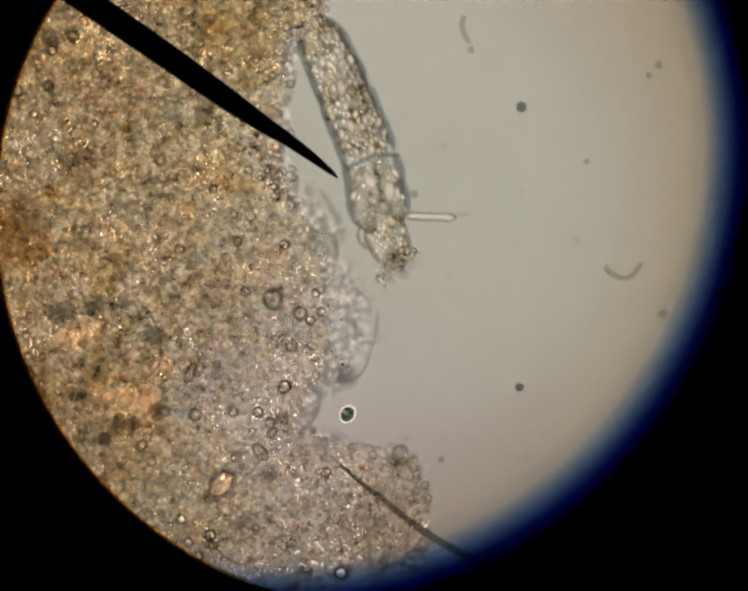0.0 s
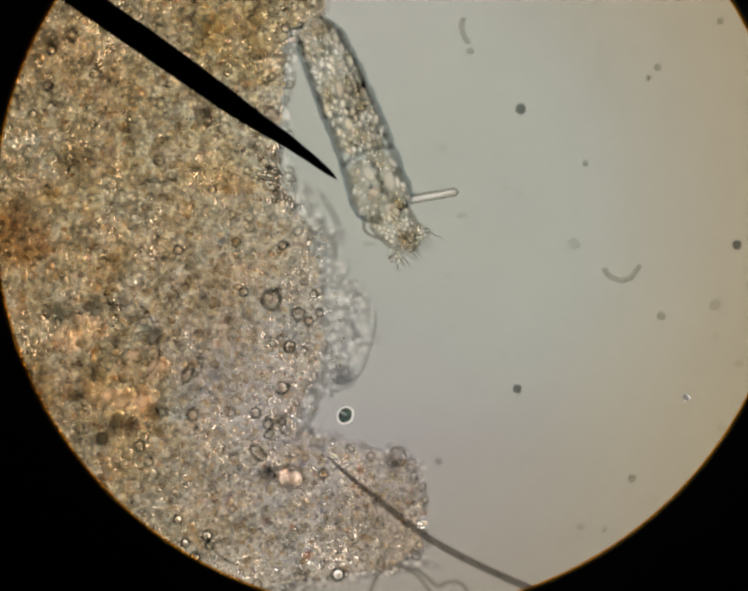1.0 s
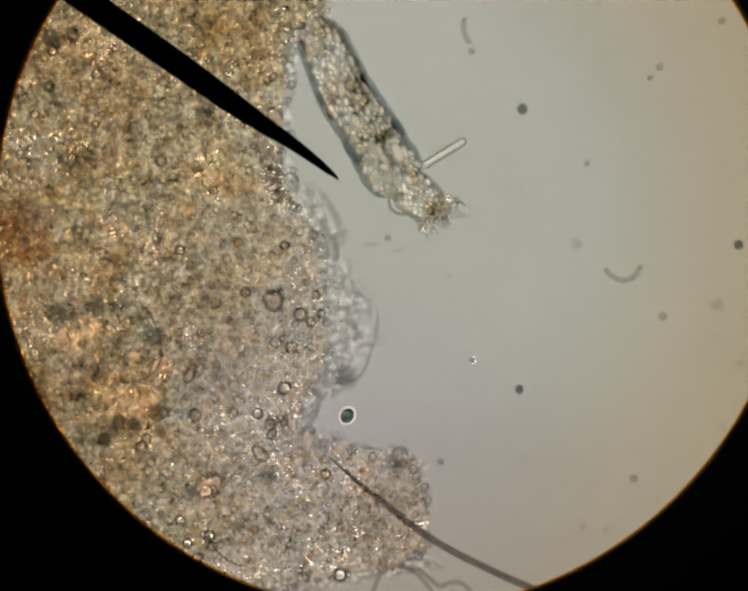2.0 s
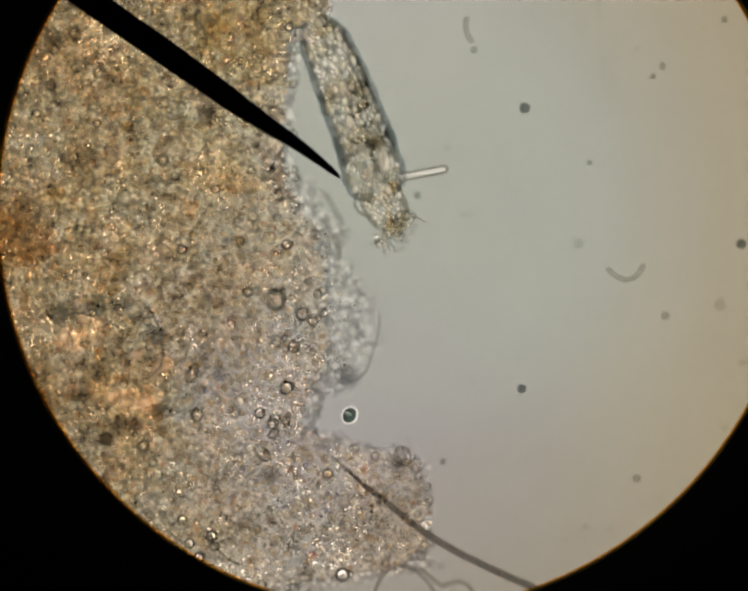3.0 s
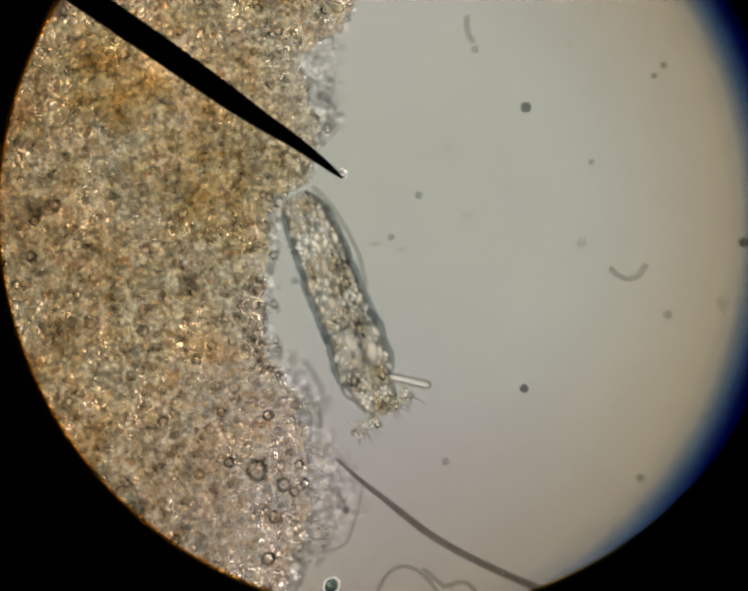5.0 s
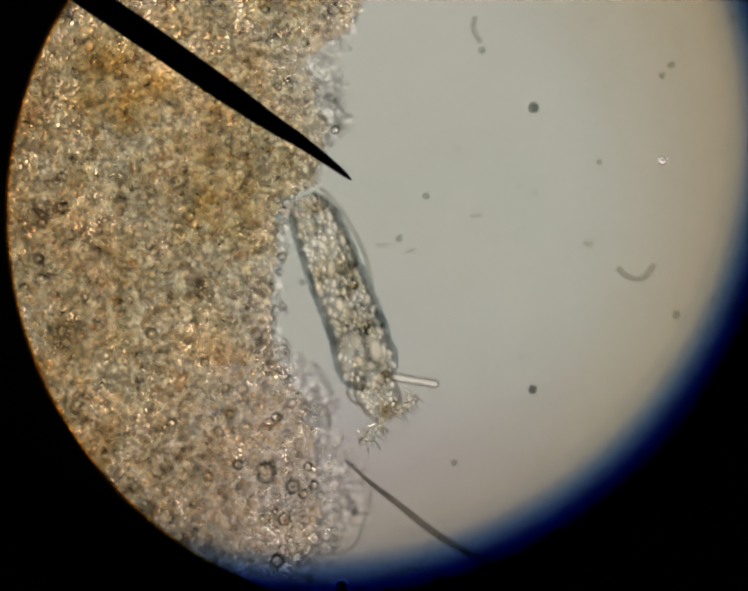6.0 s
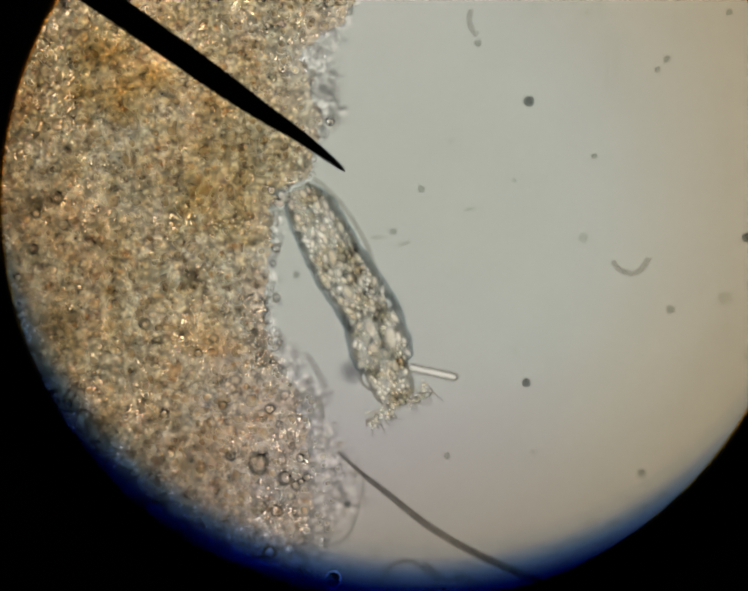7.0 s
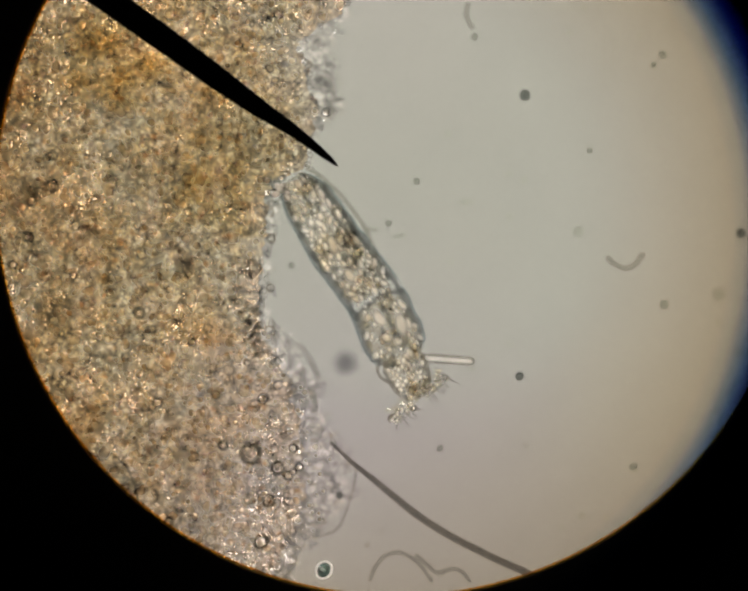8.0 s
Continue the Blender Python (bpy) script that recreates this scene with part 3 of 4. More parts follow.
def edge(y):
    return float(np.interp(y, EDGE_Y, EDGE_X)) + 10 * noise.noise(Vector((y * 0.02, 3.3, 0))) + 5 * noise.noise(Vector((y * 0.07, 9.1, 0)))


def sheet_edge(y):
    return edge(y) - 4 + 10 * noise.noise(Vector((y * 0.11, 1.7, 0))) + 20 * noise.noise(Vector((y * 0.045, 4.2, 0)))


mat = tagged(new("slime_mat"), "brown granular mat of slime and debris on the slide", "debris", kind="stuff")
carried.append(mat)
NX, NY = 70, 240
verts, faces, thin = [], [], []
for side in (1, -1):
    for j in range(NY + 1):
        y = -760 + 2060 * j / NY
        ex = sheet_edge(y)
        for i in range(NX + 1):
            x = -140 + (ex + 140) * i / NX
            rim = max(0.0, min(1.0, (ex - x) / 60))
            h = 0.4 + 8 * rim
            h *= 1 + 0.5 * noise.noise(Vector((x * 0.03, y * 0.03, side)))
            p = plan(x, y)
            verts.append((p.x, p.y, side * h * MM * (1.0 if side > 0 else 0.6)))
            lobe = max(0.0, 1 - math.hypot(x - 690, (y - 1020) * 0.9) / 420)
            low = max(0.0, min(1.0, (y - 1120) / 80))
            reach = 290 if 400 < y < 900 else 70 if -60 < y < 180 else 120
            rise = 1 - min(1.0, max(0.0, (ex - x + 15) / reach))
            thin.append(min(1.0, low + 1.1 * lobe + rise * (0.75 if -60 < y < 180 else 1.0)))
row = NX + 1
half = row * (NY + 1)
for j in range(NY):
    for i in range(NX):
        a = j * row + i
        faces.append((a, a + row, a + row + 1, a + 1))
        faces.append((half + a, half + a + 1, half + a + row + 1, half + a + row))
for j in range(NY):
    a, b = j * row + NX, (j + 1) * row + NX
    faces.append((a, b, half + b, half + a))
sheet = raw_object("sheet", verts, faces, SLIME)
att = sheet.data.attributes.new("thin", "FLOAT", "POINT")
att.data.foreach_set("value", thin)
sheet.parent = mat

FRINGE_W = ((-760, 20), (-600, 28), (-420, 20), (-300, 12), (-250, 60), (-200, 88), (-80, 62), (-40, 16), (50, 16), (110, 26), (340, 30), (400, 66),
            (460, 76), (560, 60), (620, 108), (700, 116), (770, 88), (840, 40), (900, 46), (945, 40), (1000, 16), (1150, 18), (1190, 120), (1240, 180), (1320, 200))


def strip(name, y_rows, x_from, x_to, nx, z, material, attr=None):
    """A film between two curved borders, with a top and an underside."""
    vs, fs, th = [], [], []
    for z_ in (z, z - 2):
        for y in y_rows:
            a, c = x_from(y), x_to(y)
            for i in range(nx + 1):
                p = plan(a + (c - a) * i / nx, y)
                vs.append((p.x, p.y, z_ * MM))
                th.append(attr(i / nx, y) if attr else 0.0)
    w, h = nx + 1, (nx + 1) * len(y_rows)
    for j in range(len(y_rows) - 1):
        for i in range(nx):
            k = j * w + i
            fs.append((k, k + w, k + w + 1, k + 1))
            fs.append((h + k, h + k + 1, h + k + w + 1, h + k + w))
    ob = raw_object(name, vs, fs, material)
    if attr:
        ob.data.attributes.new("thin", "FLOAT", "POINT").data.foreach_set("value", th)
    return ob


def fringe_edge(y):
    w = float(np.interp(y, [f[0] for f in FRINGE_W], [f[1] for f in FRINGE_W]))
    return sheet_edge(y) + w * (1 + 0.3 * noise.noise(Vector((y * 0.03, 7.7, 0))))


ROWS = [-760 + 2060 * j / 240 for j in range(241)]
fringe = tagged(strip("pale_fringe", ROWS, lambda y: sheet_edge(y) - 1, fringe_edge, 14, 1.5, FRINGE, lambda f, y: f * f * f),
                "pale cloudy fringe of slime beside the mat", "slime", kind="stuff")
# the layer's grey is added to dim the lamp beside the mat
water = tagged(strip("water", ROWS, fringe_edge, lambda y: 2000, 6, 1.5, FIELD_DIM), "thin layer of water, its grey tint added to dim the lamp", "water", kind="structure")
carried += [fringe, water]

fine = []
while len(fine) < 3400:
    x, y = rng.uniform(-110, 900), rng.uniform(-720, 1260)
    ex = edge(y)
    d = ex - x
    if d < max(6, (y - 1120) * 2.2) or rng.random() > 0.12 + d / 130:
        continue
    r = float(np.clip(rng.lognormal(1.5, 0.38), 2.4, 11.0))
    p = plan(x, y)
    fine.append((p.x, p.y, (6 + rng.uniform(-2, 8)) * MM, r * MM * rng.uniform(0.8, 1.4), r * MM, r * MM * 0.8, rng.uniform(0, 3.14)))
beads("grains", fine, GRAIN, rough_ico(5)).parent = mat
rings = []
while len(rings) < 2600:
    x, y = rng.uniform(-110, 905), rng.uniform(-720, 1260)
    d = edge(y) - x
    if d < max(4 if y < 380 else -70 if y < 900 else -12, (y - 1130) * 2.2) or rng.random() > (0.55 + d / (200 if d > 0 else 110) if y > 380 else 0.15 + d / 140):
        continue
    r = float(np.clip(rng.lognormal(1.3, 0.32), 2.2, 7.5))
    p = plan(x, y)
    rings.append((p.x, p.y, (12 + rng.uniform(-2, 8)) * MM, r * MM * rng.uniform(0.95, 1.25), r * MM, r * MM * 0.9, rng.uniform(0, 3.14)))
fringe_rows = []
while len(fringe_rows) < 700:
    y = rng.uniform(-300, 1000)
    e0, e1 = edge(y), float(np.interp(y, [f[0] for f in FRINGE_W], [f[1] for f in FRINGE_W]))
    f = rng.uniform(-0.8, 1.0)
    if e1 < 40 or rng.random() < f * 0.8:
        continue
    r = float(np.clip(rng.lognormal(1.7, 0.3), 3.0, 10.0))
    p = plan(e0 + f * e1, y)
    fringe_rows.append((p.x, p.y, (8 + rng.uniform(-2, 6)) * MM, r * MM * rng.uniform(0.95, 1.25), r * MM, r * MM * 0.6, rng.uniform(0, 3.14)))
beads("fringe_grains", fringe_rows, FRINGE_GRAIN, ICO2).parent = mat
specks = []
while len(specks) < 1000:
    x, y = rng.uniform(-110, 905), rng.uniform(-720, 1260)
    d = edge(y) - x
    if d < 20 or rng.random() > d / 220:
        continue
    r = float(np.clip(rng.lognormal(1.05, 0.4), 1.8, 4.6))
    p = plan(x, y)
    specks.append((p.x, p.y, (18 + rng.uniform(-2, 8)) * MM, r * MM * rng.uniform(0.9, 1.6), r * MM, r * MM * 0.8, rng.uniform(0, 3.14)))
beads("bright_specks", specks, SPECK, DOME1).parent = mat
beads("ring_grains", rings, RING_GRAIN, ICO2).parent = mat
dim = []
while len(dim) < 2600:
    x, y = rng.uniform(-110, 905), rng.uniform(-720, 1260)
    d = edge(y) - x
    if d < -5 or rng.random() > 0.4 + d / 150:
        continue
    r = float(np.clip(rng.lognormal(1.85, 0.3), 4.0, 13.0))
    p = plan(x, y)
    dim.append((p.x, p.y, (30 + rng.uniform(-2, 8)) * MM, r * MM * rng.uniform(0.9, 1.7), r * MM, r * MM * 0.3, rng.uniform(0, 3.14)))
lobe_rows = []
while len(lobe_rows) < 560:
    x, y = rng.normal(700, 110), rng.normal(1075, 60)
    if x > edge(y) - 4:
        continue
    p, r = plan(x, y), rng.uniform(2.4, 5.0)
    lobe_rows.append((p.x, p.y, (30 + rng.uniform(-2, 8)) * MM, r * MM * rng.uniform(0.9, 1.5), r * MM, r * MM * 0.3, rng.uniform(0, 3.14)))
beads("grey_grains", lobe_rows, GUT_GRAIN, ICO2).parent = mat
beads("dim_grains", dim, DARK_GRAIN, ICO2).parent = mat
outlines = []
while len(outlines) < 2600:
    x, y = rng.uniform(-110, 905), rng.uniform(-720, 1260)
    d = edge(y) - x
    if d < (-24 if 90 < y < 380 else -5) or noise.noise(Vector((x * 0.014, y * 0.014, 3.1))) + (0.55 if d < 70 else 0.25 if d < 200 else 0.0) < rng.uniform(-0.45, 0.45):
        continue
    r = float(np.clip(rng.lognormal(1.6, 0.3), 3.2, 10.0))
    p = plan(x, y)
    outlines.append((p.x, p.y, (34 + rng.uniform(-2, 6)) * MM, r * MM * rng.uniform(0.95, 1.3), r * MM, r * MM * 0.8, rng.uniform(0, 3.14)))
while len(outlines) < 5200:
    x, y = rng.uniform(-110, 905), rng.uniform(-720, 1260)
    d = edge(y) - x
    if d < -5 or noise.noise(Vector((x * 0.021, y * 0.021, 12.4))) + (0.2 if d < 120 else 0.0) < rng.uniform(-0.1, 0.5):
        continue
    r = float(np.clip(rng.lognormal(1.2, 0.2), 2.4, 4.8))
    p = plan(x, y)
    outlines.append((p.x, p.y, (34 + rng.uniform(-2, 6)) * MM, r * MM * rng.uniform(1.0, 1.2), r * MM, r * MM * 0.8, rng.uniform(0, 3.14)))
beads("cell_outlines", outlines, OUTLINE, hoop()).parent = mat
dots = []
rims = []
while len(dots) < 260:
    y = rng.uniform(225, 430)
    x = edge(y) - abs(rng.normal(0, 38)) - 2
    p = plan(x, y)
    dots.append((p.x, p.y, (24 + rng.uniform(-2, 6)) * MM, 3.2 * MM, 3.2 * MM, 3.2 * MM, 0.0))
    rims.append((p.x, p.y, 0.042, 4.0 * MM, 4.0 * MM, 3.0 * MM, 0.0))
beads("dot_rims", rims, OUTLINE, hoop(12, 6, 0.34)).parent = mat
while len(dots) < 3500:
    x, y = rng.uniform(-110, 905), rng.uniform(-720, 1260)
    d = edge(y) - x
    near = 0.28 if d < 170 and y > 220 else 0.0
    if (x > 770 and y > 900 and rng.random() < 0.7) or d < max(3 if y < 380 else -14, (y - 1130) * 2.2) or noise.noise(Vector((x * 0.012, y * 0.012, 7.7))) + near < rng.uniform(-0.1, 0.55) or (d < 0 and rng.random() < 0.5):
        continue
    r = float(np.clip(rng.lognormal(1.2, 0.22), 2.2, 5.2))
    p = plan(x, y)
    dots.append((p.x, p.y, (20 + rng.uniform(-2, 8)) * MM, r * MM, r * MM, r * MM, 0.0))
beads("dot_beads", dots, BEAD, ICO2).parent = mat

# ---------------------------------------------------------------- cells and fluff in and beside the mat
def loop_tube(r, thick, stretch=1.0, n=40, seed=0):
    """A closed soft ring lying flat."""
    bm = bmesh.new()
    rim = bm.verts.layers.float.new("rim")
    loops = []
    for i in range(n):
        a = 2 * math.pi * i / n
        k = 1 + 0.10 * noise.noise(Vector((math.cos(a), math.sin(a), seed)) * 1.5)
        th = thick * (1 + 0.4 * noise.noise(Vector((math.cos(a), math.sin(a), seed + 9)) * 1.3))
        c = Vector((math.cos(a) * r * k * stretch, math.sin(a) * r * k, 0)) * MM
        out = Vector((math.cos(a), math.sin(a), 0))
        ring = [bm.verts.new(c + (out * math.cos(2 * math.pi * j / 10) + Vector((0, 0, 0.5 * math.sin(2 * math.pi * j / 10)))) * th * MM) for j in range(10)]
        for j, v in enumerate(ring):
            v[rim] = abs(math.cos(2 * math.pi * j / 10))
        loops.append(ring)
    for a, c in zip(loops, loops[1:] + loops[:1]):
        for j in range(10):
            bm.faces.new((a[j], a[(j + 1) % 10], c[(j + 1) % 10], c[j]))
    bmesh.ops.recalc_face_normals(bm, faces=bm.faces)
    return bm


def cell(x, y, r, label, material=None, stretch=1.0, turn=0.0, seed=1, core=0.0, name="round_cell", z=28.0):
    ob = tagged(new(name), label, "cell", "cells in the mat")
    ob.matrix_basis = Matrix.Translation(plan(x, y, 0) + Vector((0, 0, z * MM))) @ pose(0, 0, 0, 0, 0, turn)
    if name == "droplet":
        part("body", lumpy(r * 0.8 * MM, seed, 0.12, 2), DROP, ob, "bright glassy body")
        # the droplet's dark halo, put in as a soft ring
        part("wall", loop_tube(r * 1.1, 0.5 * r, 1.0, seed=seed), CELL_WALL, ob, "dark cell wall, halo on droplets")
    else:
        part("body", lumpy(r * MM, seed, 0.10, 3, (stretch, 1, 0.5)), material or CELL, ob)
    if name in ("round_cell", "rod_cell", "oval_shell"):
        part("wall", loop_tube(r * 0.9, 2.0 + 0.22 * r, stretch, seed=seed), MUSCLE if name == "oval_shell" else CELL_WALL, ob, "dark cell wall, halo on droplets")
    if core:
        part("core", cap(lumpy(r * core * 0.75 * MM, seed + 5, 0.3, 2, (stretch, 1, 0.7))), PEARL, ob, "bright granular core")
    carried.append(ob)
    return ob


for i, (x, y, r, core) in enumerate(((572, 628, 21, 0.6), (628, 658, 14, 0.5), (410, 866, 13, 0.4), (610, 725, 13, 0.5), (445, 1137, 10, 0),
                                      (132, -483, 24, 0.6), (672, -401, 17, 0.5), (640, -398, 13, 0.4), (222, 915, 12, 0), (45, 195, 12, 0),
                                      (110, 185, 11, 0.4), (340, 340, 12, 0.4), (68, 785, 12, 0.4), (565, 885, 11, 0.4), (500, 508, 9, 0),
                                      (515, 612, 10, 0.5), (300, 930, 12, 0.4), (160, 80, 13, 0.4), (612, -653, 16, 0.5))):
    cell(x, y, r, "round clear cell with a dark wall in the mat", seed=i + 2, core=core)
for i, (x, y, r) in enumerate(((540, 862, 9), (595, 810, 11), (440, 1115, 9), (680, 987, 8), (265, 838, 10), (710, 1195, 11), (415, 1160, 9),
                               (118, 112, 8), (80, 243, 7), (205, 264, 6), (722, -75, 7), (596, 515, 8), (380, 525, 8), (660, 616, 7),
                               (650, 672, 8), (672, 655, 7), (660, 665, 6), (380, 1082, 8), (395, 1130, 8), (450, 400, 7), (622, 76, 8), (602, 66, 7), (612, 90, 5), (632, 60, 5), (634, 88, 5))):
    cell(x, y, r, "small bright round droplet in the mat", material=ROD, seed=i + 40, name="droplet", z=30.0)
cell(400, 780, 10, "short clear rod-shaped cell in the mat", stretch=2.4, turn=65, seed=71, core=0.5, name="rod_cell")
cell(545, 945, 12, "oblong clear cell in the mat", stretch=1.8, turn=-45, seed=72, core=0.5, name="rod_cell")
cell(568, 905, 8, "oblong clear cell in the mat", stretch=1.7, turn=40, seed=75, name="rod_cell")
cell(835, 952, 17, "oval striped clear shell beside the mat", material=PALE, stretch=1.3, turn=-65, seed=73, name="oval_shell")
shell = carried[-1]
for k in (-6, 0, 6):
    part("rib", tube([Vector((s * 17, k + 0.02 * k * s * s / 10, 8)) * MM for s in (-1, -0.5, 0, 0.5, 1)], [0.002] * 5, 8), MUSCLE, shell, "fine rib of the shell")
dark = cell(725, 867, 12, "dark round green cell with a pale halo", material=DARK_CELL, stretch=1.2, turn=60, seed=74, name="dark_cell")
part("halo", cap(loop_tube(15.5, 2.0, 1.15, seed=77)), CORE, dark, "pale clear halo")
part("rim_line", loop_tube(11.5, 2.6, 1.2, seed=78), CELL_WALL, dark, "darker rim of the cell")
# the cell's highlight, modelled as a small milky spot
bm = cap(lumpy(0.0042, 79, 0.2, 2, (1.0, 1.6, 0.5)))
bmesh.ops.translate(bm, verts=bm.verts, vec=(0.002, 0.004, 0.007))
part("glint_spot", bm, CORE, dark, "pale grey glint on the cell, made as a milky spot")

for pts, r in ((((662, 398), (678, 415), (694, 440), (716, 478)), 7), (((698, 498), (704, 530), (700, 560)), 5), (((664, 470), (688, 490), (706, 536)), 5),
               (((788, 655), (786, 690), (773, 739), (754, 784), (722, 800), (684, 803)), 3.6), (((628, 905), (650, 880), (668, 845)), 5)):
    line = smooth_line([plan(x, y, 8) for x, y in pts], 24)
    carried.append(tagged(mesh_object("slime_strand", tube(line, [1.5 * r * MM * min(1, 0.3 + i / 6, 0.3 + (23 - i) / 6) for i in range(24)], 10), FAINT),
                          "faint grey strand of slime beside the mat", "slime", "slime strands"))

for pts, r in ((((295, 628), (318, 650), (338, 690), (345, 730), (338, 772)), 3.2), (((300, 792), (322, 782), (345, 756)), 3.0),
               (((150, 690), (160, 718), (146, 742)), 2.6), (((232, 668), (262, 690), (282, 690)), 2.4), (((440, 1100), (450, 1130), (480, 1160), (520, 1175)), 3.4)):
    line = smooth_line([plan(x, y) + Vector((0, 0, 0.05)) for x, y in pts], 24)
    carried.append(tagged(mesh_object("thread", tube(line, [r * MM * min(1, 0.3 + i / 6, 0.3 + (23 - i) / 6) for i in range(24)], 8), CELL_WALL),
                          "fine dark curved thread lying in the mat", "thread", "threads in the mat"))

for i, (x, y, r, k, w) in enumerate(((268, 838, 17, 1.5, 20), (307, 837, 15, 1.3, -40), (334, 768, 15, 1.9, 60), (142, 700, 16, 1.3, 70), (238, 826, 13, 1.7, 35),
                                     (290, 740, 13, 1.4, 0), (182, 668, 12, 1.6, -30), (350, 120 - 350, 15, 1.4, 80), (380, -205, 17, 1.3, 10), (634, 82, 13, 1.4, 40), (621, 95, 9, 1.2, 0), (645, 98, 9, 1.5, 80))):
    ob = tagged(mesh_object("pale_lump", cap(lumpy(r * 0.7 * MM, i + 130, 0.6, 3, (k, 1, 0.5), 3.0)), CORE if i % 3 == 0 else PEARL), "pale pinkish lump of debris in the mat", "debris", "pale lumps in the mat")
    ob.matrix_basis = Matrix.Translation(plan(x, y) + Vector((0, 0, 0.046))) @ pose(0, 0, 0, 0, 0, w)
    carried.append(ob)

fluff = []
for x0, x1, y0, y1, n in ((690, 750, -235, -60, 34), (620, 700, 395, 590, 12), (700, 780, 590, 770, 18), (640, 720, 760, 850, 12),
                          (620, 740, 880, 960, 20), (800, 890, 920, 1010, 16), (690, 740, -330, -250, 10), (780, 820, -640, -420, 12),
                          (560, 700, 1180, 1250, 12), (560, 610, 230, 420, 14)):
    for _ in range(n):
        x, y = rng.normal((x0 + x1) / 2, (x1 - x0) / 4.2), rng.normal((y0 + y1) / 2, (y1 - y0) / 4.2)
        r = rng.uniform(4, 11)
        p = plan(x, y)
        fluff.append((p.x, p.y, rng.uniform(-4, 6) * MM, r * MM * rng.uniform(0.9, 1.9), r * MM, r * 0.45 * MM, rng.uniform(0, 3.14)))
ob = tagged(beads("pale_fluff", fluff, FLUFF, ICO2), "pale transparent slime flecks at the border of the mat", "slime", kind="stuff")
carried.append(ob)

def clump(x, y, r, stretch, turn, material, label):
    bm = bmesh.new()
    bmesh.ops.create_icosphere(bm, subdivisions=3, radius=1.0)
    ob = tagged(mesh_object("clump", bm, material), label, "debris", "clumps in the mat")
    ob.matrix_basis = Matrix.LocRotScale(plan(x, y) + Vector((0, 0, 0.03)), Euler((0, 0, radians(turn))), Vector((r * stretch, r, 5)) * MM)
    carried.append(ob)


for i, (x, y, r, s) in enumerate(((135, 655, 44, 1.3), (200, 645, 46, 1.0), (215, 775, 40, 1.2), (168, 825, 36, 1.2), (255, 886, 34, 2.4), (322, 700, 46, 0.8),
                                  (330, 850, 40, 0.8), (218, 915, 30, 1.0), (560, 990, 34, 1.2), (440, 240, 44, 1.2), (120, 90, 40, 1.1), (150, -330, 60, 1.2))):
    clump(x, y, r * 0.8, s, i * 47, CLUMP_GREY, "blurred dark grey clump of debris in the mat")
for i, (x, y, r, s) in enumerate(((20, 470, 70, 1.0), (75, 525, 46, 1.2), (110, 820, 60, 1.1), (320, 880, 50, 1.4), (240, 560, 60, 1.2), (180, 350, 70, 1.3),
                                  (400, -420, 80, 1.2), (90, -90, 70, 1.2), (480, -120, 60, 1.0))):
    clump(x, y, r, s, i * 61, CLUMP_BROWN, "blurred brown clump of debris in the mat")
for i, (x, y, r, s) in enumerate(((255, -225, 70, 1.2), (300, -120, 70, 1.1), (355, -165, 46, 1.0), (205, -140, 50, 1.0), (450, 75, 60, 1.2), (268, 270, 20, 1.0),
                                  (240, 605, 18, 1.0), (610, -520, 90, 1.3), (120, 415, 40, 1.0))):
    clump(x, y, r, s, i * 53, CLUMP_AMBER, "amber-coloured clump of algae in the mat")

# ---------------------------------------------------------------- the swimming ciliate
ciliate = tagged(new("ciliate"), "small pink-white oval ciliate swimming over the mat", "microbe")
part("body", lumpy(0.021, 90, 0.15, 3, (1.3, 0.85, 0.5)), PINK, ciliate, "pink-white glassy body")
for x, y, r in ((-9, -4, 11), (9, 3, 11), (19, -4, 6), (-18, 5, 6)):
    bm = lumpy(r * MM, r + x, 0.2, 2, (1.15, 0.9, 0.85))
    bmesh.ops.translate(bm, verts=bm.verts, vec=(x * MM, y * MM, 0.016))
    part("food_ball", bm, DROP, ciliate, "bright pinkish lump inside the body")
bm = bmesh.new()
bmesh.ops.create_icosphere(bm, subdivisions=3, radius=1.0)
part("outline", loop_tube(23, 7, 1.3, seed=3), MUSCLE, ciliate, "dark blurred outline")
# blurred shadow at the ciliate's side, painted as a dark blot
coat = part("coat", bm, CLUMP_GREY, ciliate, "dark blurred shadow blot beside the body")
coat.matrix_basis = Matrix.LocRotScale((-0.040, 0.004, 0.0), Euler((0, 0, 0)), Vector((26, 24, 3)) * MM)
CILIATE = ((0.0, 461, 1014, 50), (0.1, 460, 1014, 60), (0.2, 446, 1027, 85), (0.3, 453, 1027, 60), (0.4, 470, 1000, 20), (0.5, 507, 994, 0),
           (0.6, 536, 1002, -10), (0.7, 562, 1003, 8), (0.8, 580, 999, 8), (0.9, 600, 1002, -10), (1.1, 609, 996, -15), (1.3, 591, 991, 5),
           (1.5, 525, 979, -10), (1.6, 496, 982, 10), (1.7, 481, 991, 25), (2.1, 420, 1030, 30), (2.8, 330, 1180, 60), (8.0, -250, 1400, 60))


